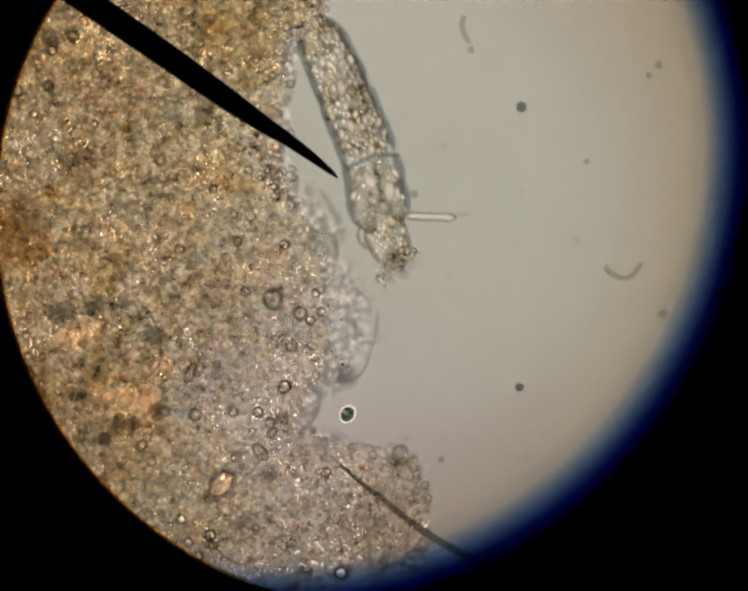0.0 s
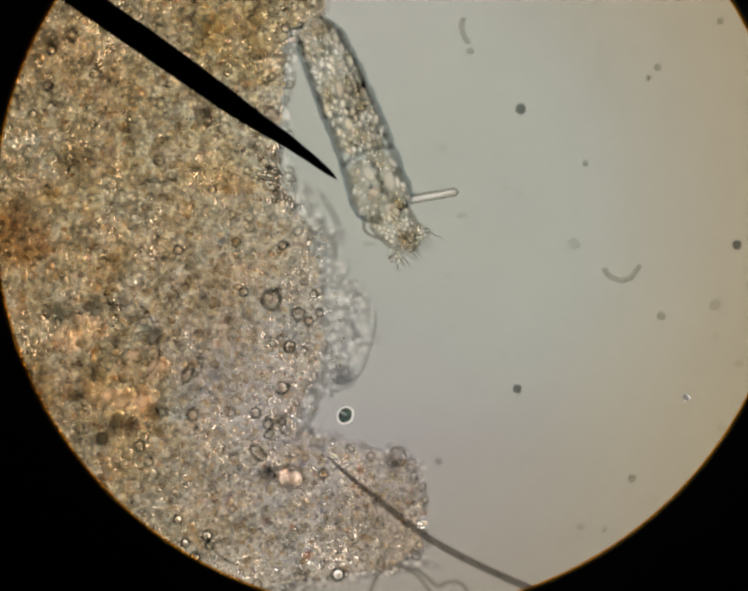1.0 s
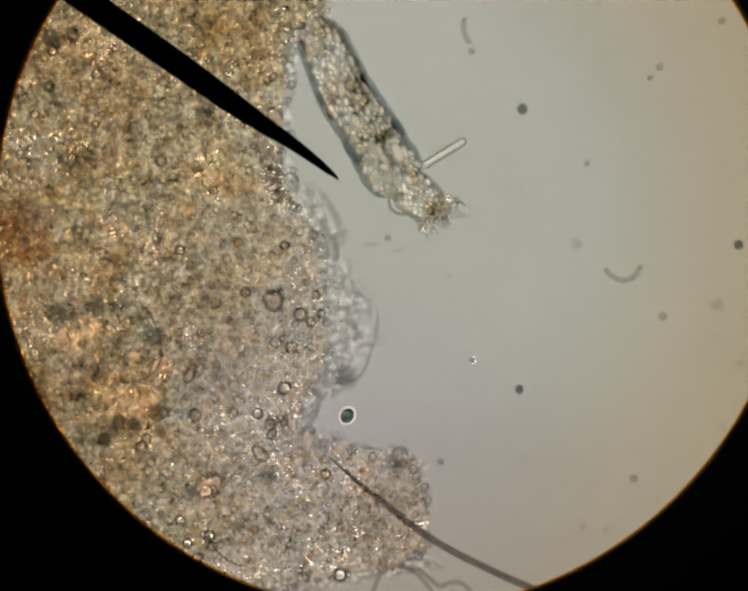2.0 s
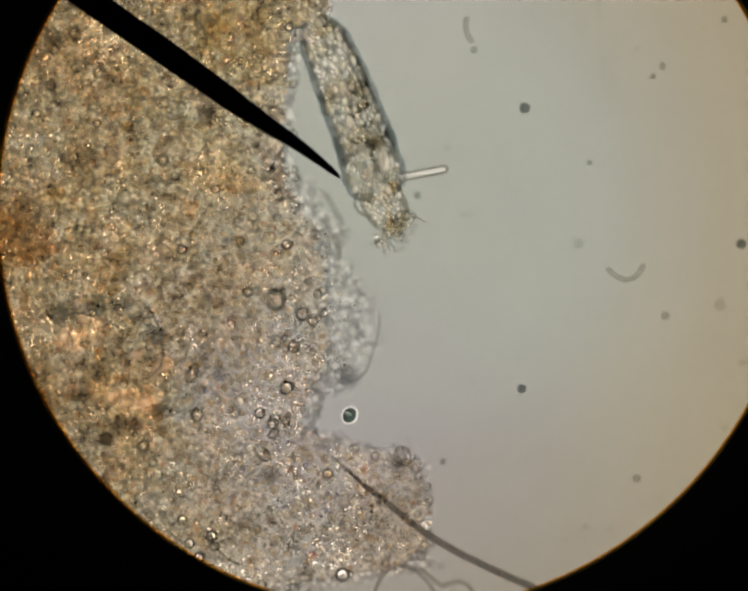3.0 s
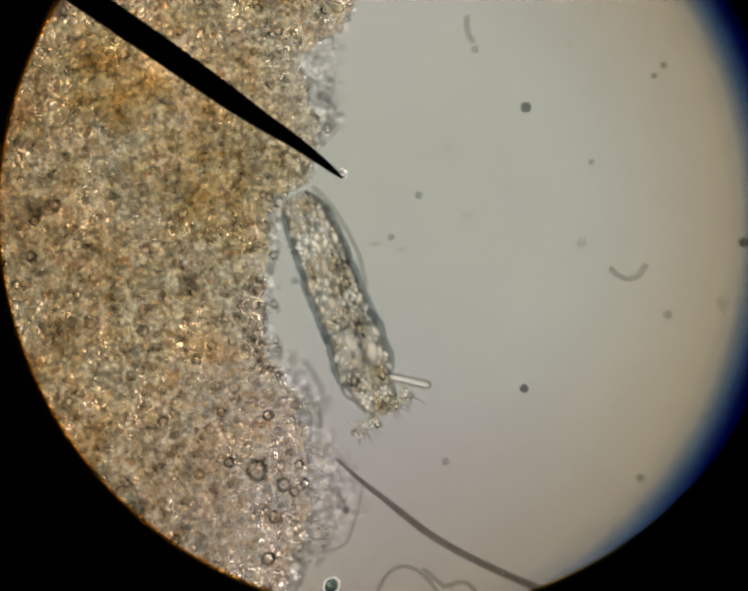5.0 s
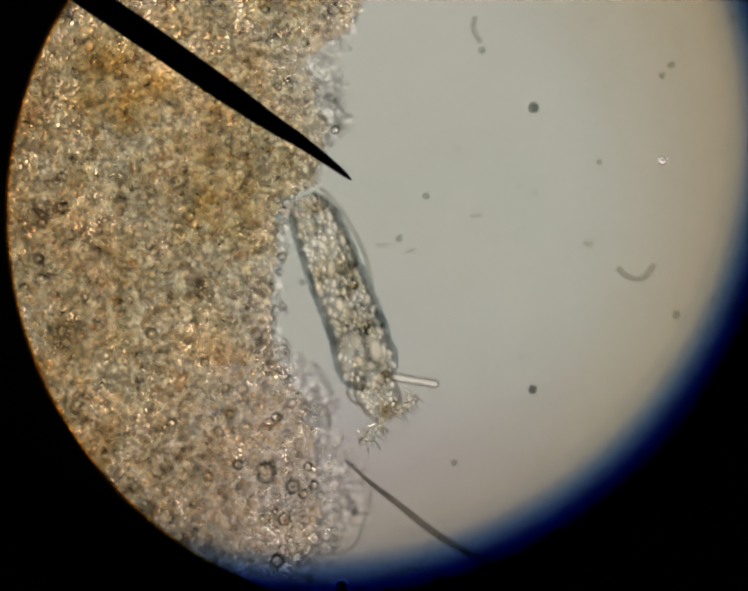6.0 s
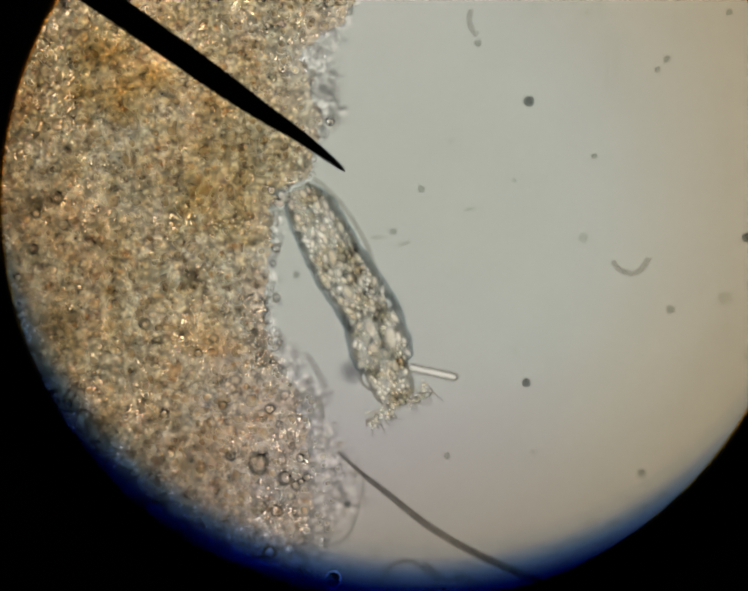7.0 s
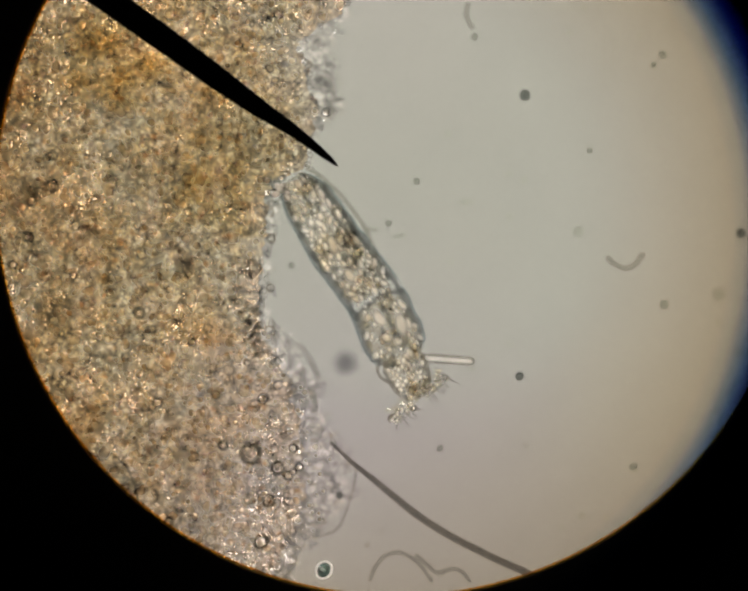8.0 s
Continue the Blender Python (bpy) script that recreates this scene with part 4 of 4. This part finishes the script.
# ---------------------------------------------------------------- drifting particles
def particle(seed, r):
    ob = tagged(new("particle"), "tiny bright round particle drifting in the water", "particle", "drifting particles")
    part("body", lumpy(r * MM, seed, 0.1, 2), ROD, ob)
    part("core", cap(lumpy(r * 0.6 * MM, seed + 1, 0.1, 2)), PEARL, ob, "bright milky core")
    return ob


DRIFT = ((particle(61, 8), ((0.0, 1870, 910), (1.0, 1440, 833), (1.5, 1225, 795), (1.7, 1140, 780), (2.8, 560, 690), (8.0, -200, 600))),
         (particle(62, 9), ((0.0, -200, 420), (4.7, 560, 370), (5.8, 1222, 348), (6.0, 1358, 340), (6.2, 1390, 296), (6.5, 1380, 278),
                            (6.8, 1600, 180), (8.0, 2400, -60))))


# ---------------------------------------------------------------- the rotifer
def lathe(stations, bend=0.0, flat=0.75, n=44, sides=32, seed=0, lump=0.05):
    """A soft body along +x: stations of (x, half width) in thousandths, the middle bowed to +y by bend."""
    a, b = stations[0][0], stations[-1][0]
    xs = [a + (b - a) * (0.5 - 0.5 * math.cos(math.pi * i / (n - 1))) for i in range(n)]
    pts = [Vector((x, bend * math.sin(math.pi * min(1, max(0, (x - a) / (b - a)))), 0)) * MM for x in xs]
    rad = [float(np.interp(x, [s[0] for s in stations], [s[1] for s in stations])) * MM for x in xs]
    bm = tube(pts, rad, sides, flat)
    for v in bm.verts:
        k = lump * noise.noise(Vector((v.co.x * 22, v.co.y * 9, 0)) + Vector((seed, 0, 0)))
        v.co.y += k * 0.06
        v.co.z *= 1 + k
    return bm


REAR = ((-28, 5), (-25, 18), (-14, 30), (2, 40), (20, 48), (42, 54), (80, 57), (130, 60), (166, 62), (176, 52), (178, 30))
TRUNK = ((-84, 30), (-82, 50), (-72, 61), (0, 62), (50, 63), (68, 63), (76, 48), (78, 30))
FRONT = ((-144, 26), (-142, 50), (-134, 62), (-110, 64), (-70, 65), (-40, 66), (-14, 62), (4, 52), (14, 36), (18, 8))
HEAD = ((-112, 5), (-109, 30), (-96, 47), (-72, 48), (-45, 44), (-22, 40), (-6, 34), (2, 12))

rotifer = tagged(new("rotifer"), "pale transparent rotifer rooted in the slime mat, swaying", "rotifer")


def gut(parent, stations, bend, n, seed, lo=4.5, hi=11.0, cream=0.5, shadow=0.7, film=True):
    """The cream-coloured contents of a body piece: a film, clear blobs, milky granules and dim blots in the gaps
    between them.
    """
    inner = [(x, max(2, w * 0.9 - 2)) for x, w in stations]
    if film:
        part("gut", lathe(inner, bend, 0.3, 40, 24, seed), GUT_FILM, parent, "granular cream-coloured gut")
    g = np.random.default_rng(seed)
    a, b = stations[0][0], stations[-1][0]

    def scatter(count, small, large, inset, low, high, apart=0.0, taken=()):
        rows = []
        for _ in range(count * 40):
            if len(rows) == count:
                break
            x = g.uniform(a + 8, b - 6)
            w = float(np.interp(x, [s[0] for s in stations], [s[1] for s in stations])) - inset
            if w < 5:
                continue
            y = g.uniform(-w, w)
            zz = 0.7 * math.sqrt(max(0.0, w * w - y * y)) * g.uniform(low, high)
            r = g.uniform(small, large) * (1.0 if g.random() < 0.8 else 1.45)
            y += bend * math.sin(math.pi * (x - a) / (b - a))
            if apart and any(math.hypot(x * MM - q[0], y * MM - q[1]) < apart * (r * MM + q[4]) for q in (*rows, *taken)):
                continue
            rows.append((x * MM, y * MM, zz * MM, r * MM * g.uniform(1.0, 2.3), r * MM, r * MM * 0.9, g.normal(0, 0.4)))
        return rows

    milk = []
    clear_rows = scatter(int(n * (1 - cream)), lo, hi, 13, 0.3, 0.6)
    tagged(beads("gut_blobs", clear_rows, BLOB, rough_ico(seed)), "clear bright blobs inside the body", kind="stuff").parent = parent
    if cream:
        milk = scatter(int(n * cream), lo * 0.8, hi * 1.02, 13, 0.5, 0.52, 0.72)
        tagged(beads("gut_granules", milk, GRANULE, dome(rough_ico(seed + 3))), "soft milky cream granules inside the body", kind="stuff").parent = parent
    if shadow:
        drops = scatter(int(n * 0.12), 2.4, 4.2, 14, 0.75, 0.9, 1.5)
        tagged(beads("gut_droplets", [(*q[:3], q[4], q[4], q[4], 0) for q in drops], GLINT, ICO2), "bright round droplets inside the body", kind="stuff").parent = parent
        # dark tone of the gaps, put in as dim soft blots off the granules
        dim = scatter(int(n * shadow * 0.7), lo, hi * 1.1, 8, 0.5, 0.6, 0.72, milk)
        tagged(beads("gap_blots", dim, GUT_GRAIN, ICO2), "dim grey blots darkening the gaps between granules", kind="stuff").parent = parent


def walls(parent, stations, bend, a, b, r=13.0, material=WALL, line=True):
    """The two thick side walls of a body piece, each with a thin darker line along its outer side."""
    lo, hi = stations[0][0], stations[-1][0]
    for s in (1, -1):
        pts, rad, rim = [], [], []
        for i in range(40):
            x = a + (b - a) * i / 39
            inside = min(max(x, lo + 12), hi - 12)
            w = float(np.interp(inside, [q[0] for q in stations], [q[1] for q in stations]))
            bow = bend * math.sin(math.pi * (x - lo) / (hi - lo)) + 3 * noise.noise(Vector((x * 0.035, s * 3.1, bend)))
            t = (r + s) * (1 + 0.34 * noise.noise(Vector((x * 0.045, s * 4, 2 + bend))))
            ease = min(1, 0.25 + i / 8, 0.25 + (39 - i) / 8)
            pts.append(Vector((x, s * (w - t * 0.8) + bow, 0)) * MM)
            rim.append(Vector((x, s * (w - 3) + bow, 6)) * MM)
            rad.append(t * MM * ease)
        part("side_wall", tube(pts, rad, 12), material, parent, "blue-grey side wall of the body")
        if line:
            part("cuticle", tube(rim, [4.2 * MM * q / max(rad) for q in rad], 10), WALL_LINE, parent, "thin dark blue-green outer cuticle")


def muscles(parent, lines, x0, x1, seed):
    """Fine long fibres under the skin."""
    for k, y in enumerate(lines):
        pts = [Vector((x0 + (x1 - x0) * i / 14, y + 3 * noise.noise(Vector((i * 0.4, k * 5.1, seed))), 12)) * MM for i in range(15)]
        part("muscle_band", tube(pts, [3.2 * MM] * 15, 8), MUSCLE, parent, "fine grey muscle fibre along the body")


rear = part("rear_trunk", lathe(REAR, 3, seed=1), SKIN, rotifer, "clear tapered rear of the body")
walls(rear, REAR, 3, -14, 160)
gut(rear, tuple(q for q in REAR if -24 < q[0] < 130) + ((154, 58), (166, 36)), 3, 90, 11, 4.2, 8.6, 0.7)
muscles(rear, (22, 34), 40, 165, 1)
trunk = part("trunk", lathe(TRUNK, 1, seed=4), SKIN, rotifer, "clear trunk with dark outlines")
walls(trunk, TRUNK, 1, -76, 78)
gut(trunk, ((-76, 36), (-66, 56), (48, 59), (63, 36)), 3, 90, 14, 4.2, 9.0, 0.7)
muscles(trunk, (12, 25, 37), -75, 70, 2)
front = part("front_trunk", lathe(FRONT, 0, seed=2), SKIN, rotifer, "clear front trunk behind a dark fold")
walls(front, FRONT, 0, -138, 4)
gut(front, ((-121, 36), (-110, 58)) + tuple(q for q in FRONT if q[0] > -72), 0, 60, 19, 4, 8.0, 0.55, 0.25)
for x, y, long, wide, w, seed in ((-88, -10, 26, 14, 8, 51), (-58, 25, 32, 16, -8, 52), (-46, -14, 15, 12, 30, 53), (-30, 6, 13, 11, 0, 54)):
    lump = beads("mastax", [(x * MM, y * MM, 0.024, long * MM, wide * MM, 0.006, radians(w))], GRANULE, dome(rough_ico(seed)))
    tagged(lump, "large milky cream lump behind the head").parent = front
part("mastax_cleft", tube([Vector((x, y, 22)) * MM for x, y in ((-112, 4), (-90, 10), (-66, 6), (-40, 4), (-18, 10))], [v * MM for v in (3, 6, 5, 6, 3)], 10),
     FOLD, front, "dark cleft between the milky lumps")
stomach = part("stomach", lathe(((-44, 20), (-36, 48), (0, 54), (36, 48), (44, 20)), 0, 0.5, seed=7), SKIN, rotifer, "clear stomach in the middle of the body")
gut(stomach, ((-30, 36), (-22, 54), (34, 54), (44, 40)), 0, 22, 17, 3, 6, 0.5, 0, False)
part("fold", tube(smooth_line([(0.004 * y * y * MM, y * MM, 0.016) for y in (-58, -27, 0, 27, 58)], 24), [(8.0 + 3 * noise.noise(Vector((i * 0.45, 0, 5)))) * MM for i in range(24)], 12),
     FOLD, stomach, "dark fold across the body")
head = part("head", lathe(HEAD, 0, seed=3, lump=0.1), SKIN, rotifer, "clear lumpy head")
walls(head, HEAD, 0, -84, -16, 6, MUSCLE, False)
gut(head, tuple(q for q in HEAD if q[0] > -105), 0, 66, 13, 3.5, 7.5, 0.65, 0.3)
lobe = [(-104, -32), (-98, -48), (-84, -57), (-68, -56), (-56, -48), (-50, -38), (-36, -34), (-22, -31)]
part("collar_lobe", tube([Vector((x, y, 0)) * MM for x, y in lobe], [v * MM for v in (2, 4.5, 5.5, 5, 5.5, 5, 4.5, 2)], 10), MUSCLE, head, "clear bulging collar with a grey outline")
line = [(-16, 38), (10, 50), (50, 62), (100, 69), (150, 71), (185, 66), (215, 60)]
sheath = part("sheath", tube(smooth_line([Vector((x, y, 4)) * MM for x, y in line], 30), [7.0 * MM] * 30, 10), FIBRE_SOFT, rotifer, "faint loose sheath beside the body")
antenna = part("antenna", cap(tube([(x * MM, 0, 0) for x in (-100, -98, -92, -60, -30, -12, -7, -4)],
                               [r * MM for r in (2, 4, 4.8, 4.8, 4.8, 4.8, 4, 1.5)], 20)), CORE, rotifer, "straight glassy feeler rod")
tip = [(-8 + 6.6 * math.sin(a), 6.6 * math.cos(a)) for a in [math.pi * k / 8 for k in range(9)]]
line = [(-100, 6.6), (-70, 6.6), (-35, 6.6)] + tip + [(-35, -6.6), (-70, -6.6), (-100, -6.6)]
part("edge", tube([Vector((x, y, 0)) * MM for x, y in line], [0.0042] * len(line), 10), MUSCLE, antenna, "grey edge of the feeler")


def wheel(label, seed):
    w = part("corona", lumpy(0.016, seed, 0.3, 3, (1.9, 0.8, 0.8), 3.0), SKIN, rotifer, label)
    bm = lumpy(0.021, seed + 3, 0.25, 3, (1.3, 1.1, 0.6), 2.5)
    bmesh.ops.translate(bm, verts=bm.verts, vec=(0, 0.02, 0))
    part("lobe", bm, SKIN, w, "clear lobe that bears the wheel organ")
    g = np.random.default_rng(seed)
    rows = [(g.uniform(-30, 30) * MM, g.uniform(-11, 24) * MM, g.uniform(2, 13) * MM, g.uniform(3, 6.5) * MM, g.uniform(3, 5) * MM,
             g.uniform(3, 5) * MM, g.uniform(0, 3)) for _ in range(36)]
    ob = tagged(beads("corona_granules", rows, GLINT, ICO2), "glittering granules of the wheel organ", kind="stuff")
    ob.parent = w
    rows = [(g.uniform(-26, 26) * MM, g.uniform(-8, 9) * MM, 14 * MM, g.uniform(3, 7) * MM, g.uniform(2.5, 4.5) * MM, 4 * MM, g.normal(0, 0.5)) for _ in range(20)]
    tagged(beads("corona_band", rows, GRANULE, DOME2), "bright milky band of the wheel organ", kind="stuff").parent = w
    rows = [(g.uniform(-28, 28) * MM, g.uniform(-11, 14) * MM, 20 * MM, g.uniform(3, 6) * MM, g.uniform(2.5, 4) * MM, 2 * MM, g.uniform(0, 3)) for _ in range(11)]
    tagged(beads("corona_grains", rows, GUT_GRAIN, ICO2), "dark dashes among the cilia", kind="stuff").parent = w
    for i in range(4):
        bm = loop_tube(g.uniform(4, 7), 2.6, g.uniform(0.9, 1.5), 20, seed + i)
        bmesh.ops.translate(bm, verts=bm.verts, vec=((-24 + 16 * i) * MM, g.uniform(-9, 6) * MM, 0.014))
        part("bristle_ring", bm, MUSCLE, w, "dark ring at the foot of the cilia")
    for i in range(8):
        x = -28 + 8 * i + g.uniform(-4, 4)
        l = g.uniform(12, 34)
        lean = (i - 3.5) * 2.2 + g.uniform(-9, 9)
        pts = [Vector((x + lean * s * s, -6 - l * s, 2)) * MM for s in (0, 0.25, 0.5, 0.75, 1.0)]
        part("cilium", tube(pts, [v * MM for v in (2.6, 2.4, 2.0, 1.5, 0.5)], 8), CILIA, w)
    return w


wheel_a = wheel("bristling wheel organ with a fringe of cilia", 21)
wheel_b = wheel("bristling wheel organ with a fringe of cilia", 22)

# seconds, then foot, waist, fold, neck, feeler root, feeler tip and both wheels
BODY = (
    (0.0, (657, 66), (720, 203), (775, 340), (799, 473), (852, 458), (949, 463), (844, 546), (814, 574)),
    (0.1, (657, 66), (720, 203), (770, 336), (794, 458), (847, 442), (942, 440), (839, 519), (809, 547)),
    (0.3, (657, 66), (720, 203), (770, 332), (803, 452), (855, 433), (953, 418), (854, 505), (824, 533)),
    (0.5, (657, 66), (720, 203), (784, 330), (829, 444), (880, 422), (976, 405), (887, 496), (857, 524)),
    (0.7, (657, 66), (719, 203), (780, 330), (826, 456), (877, 432), (978, 417), (882, 516), (852, 544)),
    (0.9, (657, 66), (719, 203), (771, 327), (816, 454), (866, 427), (968, 413), (876, 511), (846, 539)),
    (1.1, (657, 66), (719, 203), (768, 322), (809, 447), (858, 417), (951, 396), (873, 495), (843, 523)),
    (1.3, (657, 66), (719, 203), (772, 316), (819, 431), (866, 397), (960, 371), (898, 479), (868, 507)),
    (1.5, (657, 66), (719, 203), (785, 305), (843, 403), (887, 365), (979, 317), (936, 442), (906, 470)),
    (1.7, (657, 66), (719, 203), (788, 303), (841, 389), (885, 352), (978, 294), (943, 438), (913, 466)),
    (2.8, (657, 66), (718, 203), (768, 318), (801, 405), (848, 372), (939, 345), (858, 460), (828, 488)),
    (2.9, (657, 66), (717, 203), (764, 318), (793, 405), (840, 372), (938, 352), (852, 465), (822, 493)),
    (3.0, (657, 66), (717, 203), (761, 319), (788, 410), (835, 377), (928, 360), (837, 473), (807, 501)),
    (3.2, (657, 66), (717, 203), (758, 320), (774, 418), (822, 385), (909, 375), (813, 474), (783, 502)),
    (3.4, (657, 66), (717, 203), (756, 322), (778, 415), (826, 383), (915, 368), (823, 472), (786, 507)),
    (3.5, (642, 246), (708, 400), (756, 538), (792, 626), (841, 604), (927, 596), (838, 702), (800, 742)),
    (3.6, (635, 739), (691, 878), (744, 998), (791, 1080), (841, 1060), (929, 1045), (859, 1117), (819, 1182)),
    (3.7, (636, 736), (703, 870), (762, 983), (802, 1082), (852, 1063), (954, 1021), (872, 1121), (842, 1176)),
    (3.8, (628, 705), (706, 834), (770, 941), (827, 1064), (877, 1046), (970, 1008), (897, 1111), (872, 1166)),
    (3.9, (619, 663), (708, 787), (778, 887), (842, 962), (892, 946), (980, 916), (930, 986), (910, 1086)),
    (4.0, (617, 575), (704, 702), (774, 802), (847, 878), (897, 862), (977, 827), (927, 905), (897, 975)),
    (4.1, (616, 481), (702, 610), (772, 712), (832, 810), (882, 795), (964, 765), (912, 835), (877, 905)),
    (4.2, (615, 439), (699, 578), (765, 678), (813, 774), (864, 760), (947, 722), (892, 800), (854, 880)),
    (4.3, (613, 427), (695, 576), (757, 675), (803, 768), (854, 756), (934, 726), (882, 801), (842, 873)),
    (4.4, (612, 426), (693, 582), (750, 678), (790, 767), (841, 756), (921, 743), (869, 800), (811, 869)),
    (4.5, (618, 425), (691, 587), (744, 681), (778, 768), (829, 758), (911, 764), (856, 813), (769, 863)),
    (4.7, (618, 425), (684, 581), (728, 682), (766, 795), (818, 786), (892, 804), (837, 835), (760, 886)),
    (5.8, (618, 425), (672, 565), (714, 678), (745, 794), (800, 790), (884, 802), (811, 834), (738, 890)),
    (6.0, (618, 425), (674, 569), (719, 684), (749, 788), (806, 785), (886, 799), (817, 840), (750, 899)),
    (6.2, (618, 425), (680, 573), (726, 683), (759, 784), (815, 782), (895, 793), (828, 836), (756, 885)),
    (6.5, (618, 425), (689, 579), (737, 682), (773, 782), (831, 782), (911, 792), (844, 830), (771, 881)),
    (6.8, (618, 425), (690, 569), (757, 674), (792, 777), (851, 778), (938, 778), (859, 828), (787, 872)),
    (7.0, (618, 425), (690, 562), (761, 670), (792, 780), (851, 782), (938, 801), (858, 837), (781, 882)),
    (7.2, (618, 425), (689, 561), (765, 669), (803, 787), (863, 790), (935, 798), (878, 850), (805, 886)),
    (7.5, (618, 425), (688, 559), (755, 673), (785, 800), (846, 804), (925, 817), (871, 864), (785, 899)),
    (7.8, (618, 425), (691, 548), (781, 659), (834, 763), (895, 769), (979, 760), (914, 819), (848, 882)),
    (8.0, (618, 425), (693, 540), (784, 658), (836, 772), (898, 778), (986, 784), (905, 830), (839, 888)),
)


def along(p, q, at, origin):
    """A pose at the point, its x axis from p to q, in the space of the thing that stands at origin."""
    turn = math.degrees(math.atan2(-(q[1] - p[1]), q[0] - p[0]))
    return pose((at[0] - origin[0]) * MM, -(at[1] - origin[1]) * MM, 0, 0, 0, turn)


# ---------------------------------------------------------------- motion
SLIDE = ((0.0, 0, 0), (3.4, 0, 0), (3.5, -8, 180), (3.6, -21, 664), (3.7, -20, 661), (3.8, -28, 630), (3.9, -37, 588), (4.0, -39, 500),
         (4.1, -40, 406), (4.2, -41, 364), (4.3, -43, 352), (4.5, -44, 350), (8.0, -44, 350))
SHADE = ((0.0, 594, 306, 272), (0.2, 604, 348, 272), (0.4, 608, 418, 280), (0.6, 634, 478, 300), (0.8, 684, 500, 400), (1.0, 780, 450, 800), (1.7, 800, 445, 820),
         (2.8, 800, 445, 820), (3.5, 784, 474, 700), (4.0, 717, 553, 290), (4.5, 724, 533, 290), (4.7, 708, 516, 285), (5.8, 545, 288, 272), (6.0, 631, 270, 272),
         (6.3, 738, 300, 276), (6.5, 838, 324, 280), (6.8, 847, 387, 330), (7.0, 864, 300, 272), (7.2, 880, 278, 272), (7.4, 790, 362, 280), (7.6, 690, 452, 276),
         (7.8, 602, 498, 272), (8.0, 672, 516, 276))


def motions():
    for ob in carried:
        base = ob.matrix_basis.copy()
        walk(ob, [(t, Matrix.Translation((dx * MM, -dy * MM, 0)) @ base) for t, dx, dy in SLIDE])
    walk(ciliate, [(t, Matrix.Translation(plan(x, y, 30 if t < 2 else -4)) @ pose(0, 0, 0, 0, 0, w)) for t, x, y, w in CILIATE])
    for ob, path in DRIFT:
        walk(ob, [(t, Matrix.Translation(plan(x, y, 34))) for t, x, y in path])
    rows = {ob: [] for ob in (rotifer, rear, trunk, stomach, front, head, sheath, antenna, wheel_a, wheel_b)}
    for t, foot, waist, fold, neck, root, tip, wa, wb in BODY:
        mouth = ((wa[0] + wb[0]) / 2, (wa[1] + wb[1]) / 2)
        middle = ((waist[0] + fold[0]) / 2, (waist[1] + fold[1]) / 2)
        rows[rotifer].append((t, Matrix.Translation(plan(*foot) + Vector((0, 0, 0.045)))))
        rows[rear].append((t, along(foot, waist, foot, foot)))
        rows[sheath].append((t, along(foot, waist, foot, foot) @ pose(0, (-22 if t < 3.5 else 0) * MM, 0)))
        rows[trunk].append((t, along(waist, fold, middle, foot)))
        rows[stomach].append((t, along(waist, neck, fold, foot)))
        rows[front].append((t, along(fold, neck, neck, foot)))
        rows[head].append((t, along(neck, mouth, mouth, foot)))
        rows[antenna].append((t, along(root, tip, tip, foot)))
        rows[wheel_a].append((t, along(wb, wa, wa, foot)))
        rows[wheel_b].append((t, along(wb, wa, wb, foot)))
    for ob, keys in rows.items():
        walk(ob, keys)
    walk(pointer, [(t, Matrix.Translation((x * MM, -y * MM, 0))) for t, x, y in ((0.0, 0, 0), (6.5, 0, 0), (7.0, 0, 1), (7.5, -3, 5), (8.0, -4, 9))])
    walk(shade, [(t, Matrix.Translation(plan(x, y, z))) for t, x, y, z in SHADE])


motions()
